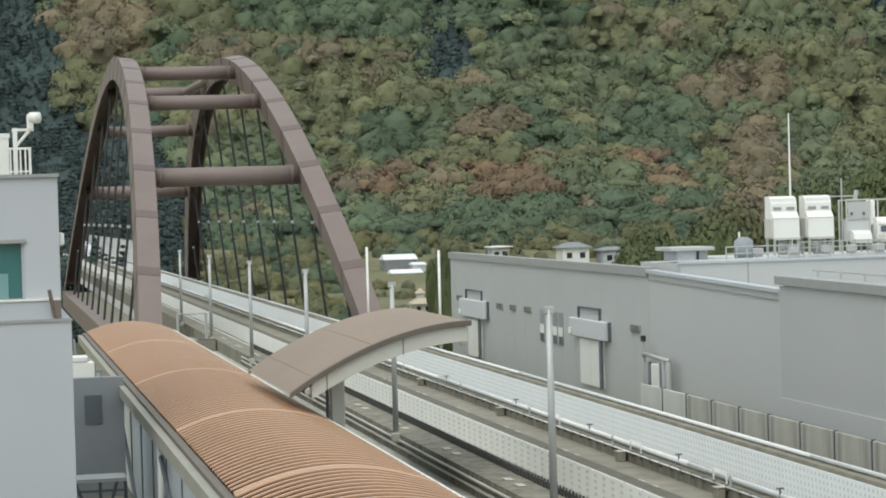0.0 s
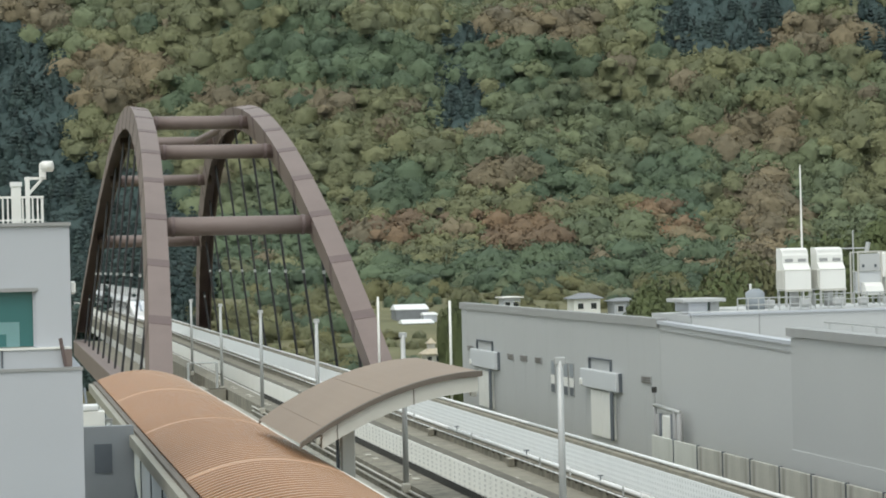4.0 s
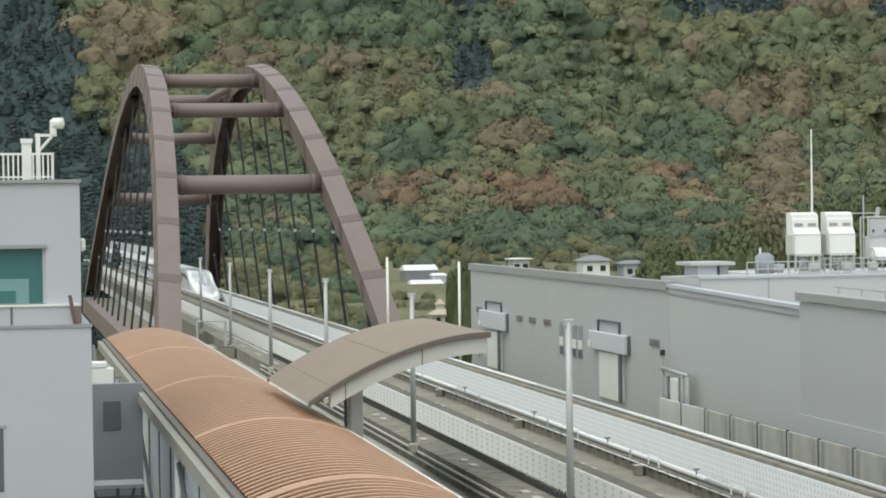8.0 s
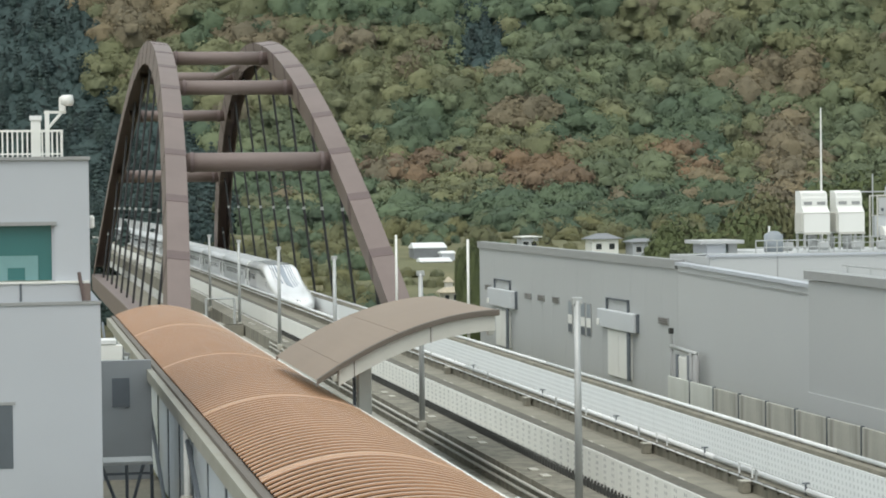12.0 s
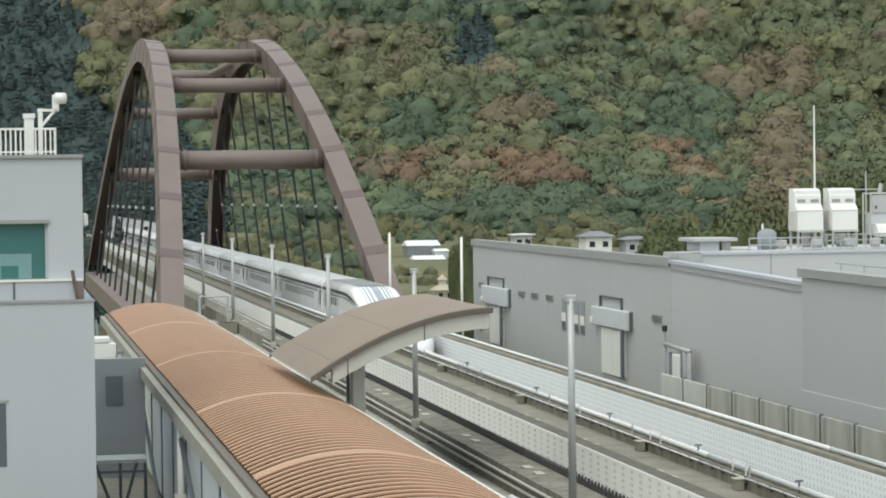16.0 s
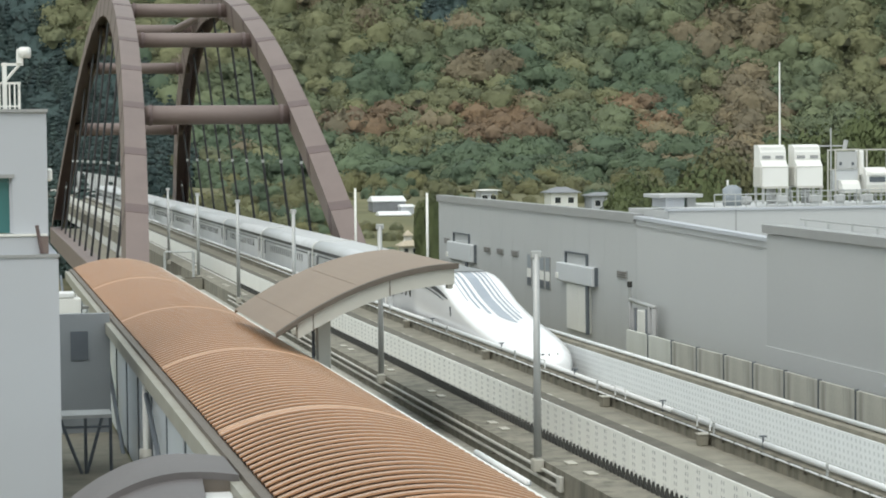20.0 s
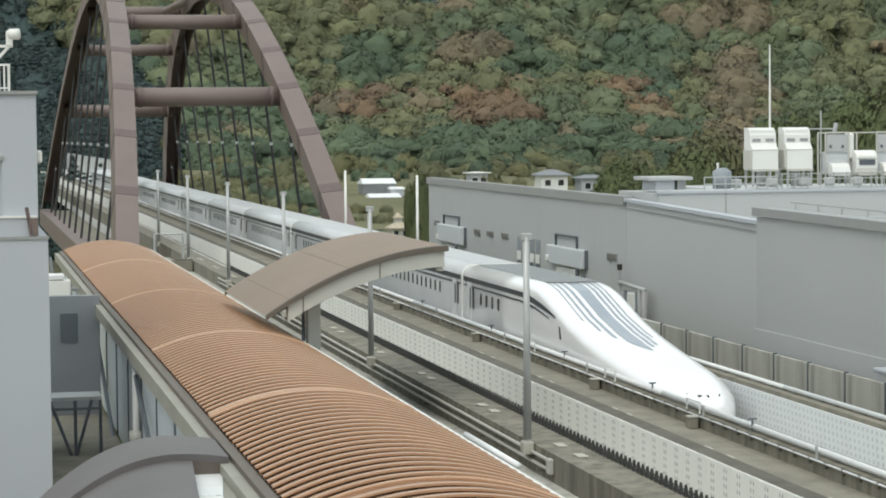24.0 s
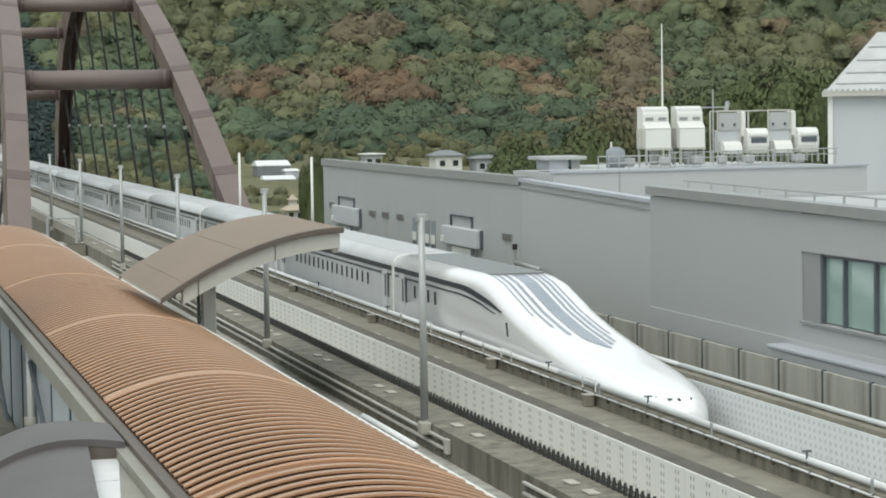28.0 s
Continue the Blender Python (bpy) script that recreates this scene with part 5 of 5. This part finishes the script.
def build_wood_floor(rng):
    """Closed underwood between the crowns, with a skin of leaves."""
    C = 2.4
    gx, gy = np.meshgrid(np.arange(-70, 440, C), np.arange(480, 885, C), indexing="ij")
    gx = gx + rng.uniform(-0.8, 0.8, gx.shape)
    gy = gy + rng.uniform(-0.8, 0.8, gy.shape)
    gz = np.array([[ground_z(x, y) for x, y in zip(a, b)] for a, b in zip(gx, gy)])
    edge = gy + 0.25 * (gx - 60) - 528 - 14 * np.sin(gx * 0.11) - 8 * np.sin(gx * 0.31)
    rise = np.clip(0.5 + 0.16 * edge, 0, 5.6)
    P = np.stack((gx, gy, gz + rise + rng.normal(0, 0.5, gx.shape)), -1)
    az = np.degrees(np.arctan2(gx - EYE[0], gy))
    seen = ((edge > 4) & (az > -1.5) & (az < 27.5))[:-1, :-1]
    kinds = np.full(seen.shape, 9)
    for i, j in np.argwhere(seen):
        kinds[i, j] = KINDS.index(species_at(gx[i, j], gy[i, j], gz[i, j], rng))
    out = {}
    for n, name in enumerate(KINDS):
        m = kinds == n
        if not m.any():
            continue
        A, B, Cc, D = P[:-1, :-1][m], P[1:, :-1][m], P[1:, 1:][m], P[:-1, 1:][m]
        parts = [np.stack((A, B, Cc, A, Cc, D), 1).reshape(-1, 3)]
        for _ in range(3):
            p = A + (Cc - A) * rng.uniform(0, 1, (len(A), 1)) + (B - A) * rng.uniform(-0.4, 0.4, (len(A), 1))
            parts.append(np.stack([p + rng.normal(0, 0.8, p.shape) + np.array((0, 0, 0.5)) for _ in range(3)], 1).reshape(-1, 3))
        co = np.concatenate(parts)
        out[name] = (co, np.array((0, -0.35, 0.93)) + rng.normal(0, 0.25, co.shape))
    return out


TOP_EL = 9.0   # the slope above this height is out of every view


def plant_wood(rng, bags):
    """One crown per tree over the whole slope."""
    S = 6.0
    for i in range(int(520 / S)):
        for j in range(int(410 / S)):
            px = -72 + (i + rng.uniform(0, 1)) * S
            py = 478 + (j + rng.uniform(0, 1)) * S
            az = math.degrees(math.atan2(px - EYE[0], py))
            d = py + 0.25 * (px - 60) - wood_edge(px)
            if d < 0 or not -1.5 < az < 27.5:
                continue
            g = ground_z(px, py)
            if math.degrees(math.atan2(g - EYE[2], math.hypot(px - EYE[0], py))) > TOP_EL:
                continue
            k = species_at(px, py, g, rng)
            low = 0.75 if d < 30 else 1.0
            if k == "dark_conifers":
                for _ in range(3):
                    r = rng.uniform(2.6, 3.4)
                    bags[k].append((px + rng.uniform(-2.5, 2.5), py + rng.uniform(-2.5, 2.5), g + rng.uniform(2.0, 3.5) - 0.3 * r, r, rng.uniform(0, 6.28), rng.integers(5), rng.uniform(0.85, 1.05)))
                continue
            r = rng.uniform(4.2, 6.4) + (0.9 if k in ("rust_trees", "russet_trees") else 0.0) + (1.2 if rng.uniform() < 0.12 else 0.0)
            lift, tall = rng.uniform(3.4, 5.2), rng.uniform(0.85, 1.05)
            bags[k].append((px, py, g + lift * low - 0.3 * r, r, rng.uniform(0, 6.28), rng.integers(5), tall * low))


def build_forest():
    rng = np.random.default_rng(6)
    protos = {k: [crown_mesh(rng, 220 if k == "dark_conifers" else 460, 0.11 if k == "dark_conifers" else 0.075, k == "dark_conifers", k != "dark_conifers") for _ in range(5)] for k in SPECIES}
    bags = {k: [] for k in SPECIES}
    plant_wood(rng, bags)
    floor = build_wood_floor(rng)
    # bushes and scrub on the valley floor
    for _ in range(1150):
        py = rng.uniform(215, 470)
        px = -21 + py * math.tan(radians(rng.uniform(1.0, 21.0)))
        if px < 8 and py < 300:
            continue
        if 40 < px < 96 and 380 < py < 412:
            continue
        k = ("bright_trees", "deep_green_trees", "bright_trees", "olive_trees", "bright_trees")[rng.integers(5)]
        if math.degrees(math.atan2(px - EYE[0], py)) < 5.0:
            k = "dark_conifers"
        bags[k].append((px, py, ground_z(px, py) - 0.4, rng.uniform(0.7, 1.6) * (0.9 if py < 402 and 10.0 < math.degrees(math.atan2(px - EYE[0], py)) < 11.5 else rng.uniform(1.0, 2.2)), rng.uniform(0, 6.28), rng.integers(3), rng.uniform(0.7, 1.5)))
    for _ in range(120):
        py = rng.uniform(430, 520)
        px = -21 + py * math.tan(radians(rng.uniform(-1.0, 4.8)))
        if -12 < px < 9:
            continue
        r = rng.uniform(2.4, 3.4)
        bags["dark_conifers"].append((px, py, ground_z(px, py) - 0.6, r, rng.uniform(0, 6.28), rng.integers(5), rng.uniform(0.9, 1.2)))
    # trees along the wood's lower edge
    for _ in range(420):
        px = rng.uniform(-60, 260)
        d = 528 + 14 * math.sin(px * 0.11) + 8 * math.sin(px * 0.31) + rng.uniform(-16, 5)
        py = d - 0.25 * (px - 60)
        k = ("deep_green_trees", "green_trees", "deep_green_trees", "bright_trees", "deep_green_trees")[rng.integers(5)]
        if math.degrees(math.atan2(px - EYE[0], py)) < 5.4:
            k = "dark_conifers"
        bags[k].append((px, py, ground_z(px, py) - 0.8, rng.uniform(2.2, 4.2), rng.uniform(0, 6.28), rng.integers(3), rng.uniform(0.8, 1.2)))
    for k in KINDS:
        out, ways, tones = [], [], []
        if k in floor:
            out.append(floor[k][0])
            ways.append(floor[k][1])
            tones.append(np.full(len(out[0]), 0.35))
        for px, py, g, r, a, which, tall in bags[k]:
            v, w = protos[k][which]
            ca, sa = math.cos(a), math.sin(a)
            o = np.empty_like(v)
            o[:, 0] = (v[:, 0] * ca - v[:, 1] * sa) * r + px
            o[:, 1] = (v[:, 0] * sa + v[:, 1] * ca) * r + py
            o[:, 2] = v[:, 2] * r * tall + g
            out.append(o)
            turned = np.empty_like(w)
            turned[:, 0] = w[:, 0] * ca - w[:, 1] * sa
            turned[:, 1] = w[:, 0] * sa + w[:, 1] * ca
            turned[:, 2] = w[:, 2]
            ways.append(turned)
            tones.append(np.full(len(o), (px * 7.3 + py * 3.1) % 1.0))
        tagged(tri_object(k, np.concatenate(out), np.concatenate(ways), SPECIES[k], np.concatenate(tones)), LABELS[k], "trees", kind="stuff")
    # single trees nearer than the hill
    rng = np.random.default_rng(9)
    behind = "broadleaf tree behind the depot"
    for x, y, h, r, k, what in ((40.8, 207, 12.4, 4.0, "near_trees", "deep green " + behind), (43.5, 214, 14.5, 4.6, "near_trees", "deep green " + behind), (45.8, 200, 15.6, 5.4, "near_trees", "green " + behind), (49.5, 206, 17, 5.4, "bright_trees", "yellow-green " + behind),
                                (55.5, 198, 17.8, 6, "near_trees", "deep green " + behind), (60, 207, 19, 6.2, "near_trees", "tall green " + behind),
                                (65.5, 200, 21.5, 6.4, "near_trees", "tall yellow-green " + behind), (72, 205, 21, 6.4, "near_trees", "tall green " + behind),
                                (79, 212, 20.5, 6, "rust_trees", "tall rust-brown " + behind),
                                (12.4, 165, 9.2, 1.15, "near_trees", "slim deep green tree beside the depot"), (14.0, 172, 10.5, 1.5, "near_trees", "slim dark green tree beside the depot"),
                                (17, 182, 11, 2.3, "near_trees", "dark green tree beside the depot"), (24, 215, 9, 3.0, "bright_trees", "light green tree beside the bridge")):
        g = ground_z(x, y)
        root = thing("tree", x, y, g, what, "tree", "single trees")
        bm = rod((0, 0, -0.3), (0, 0, h * 0.7), 0.3, seg=8, r2=0.1)
        for _ in range(5):
            a = rng.uniform(0, 6.28)
            rod((0, 0, h * rng.uniform(0.25, 0.5)), (math.cos(a) * r * 0.5, math.sin(a) * r * 0.5, h * 0.7), 0.1, bm, seg=6, r2=0.04)
        part("trunk", bm, M_BARK, root)
        v, w = crown_mesh(rng, 6000, 0.04, full=True)
        top = v[:, 2].max()
        high = min(h * 0.82, 2.4 * r) if r > 3 else h * 0.82
        v = v * np.array((r, r, high / top)) + np.array((0, 0, h - high))
        tri_object("crown", v, w, SPECIES[k]).parent = root


build_forest()


def motions():
    rows = []
    t = 0.0
    while t <= 28.001:
        rows.append((t, pose(0, train_y(t), 0)))
        t += 1.0
    walk(train, rows)


motions()
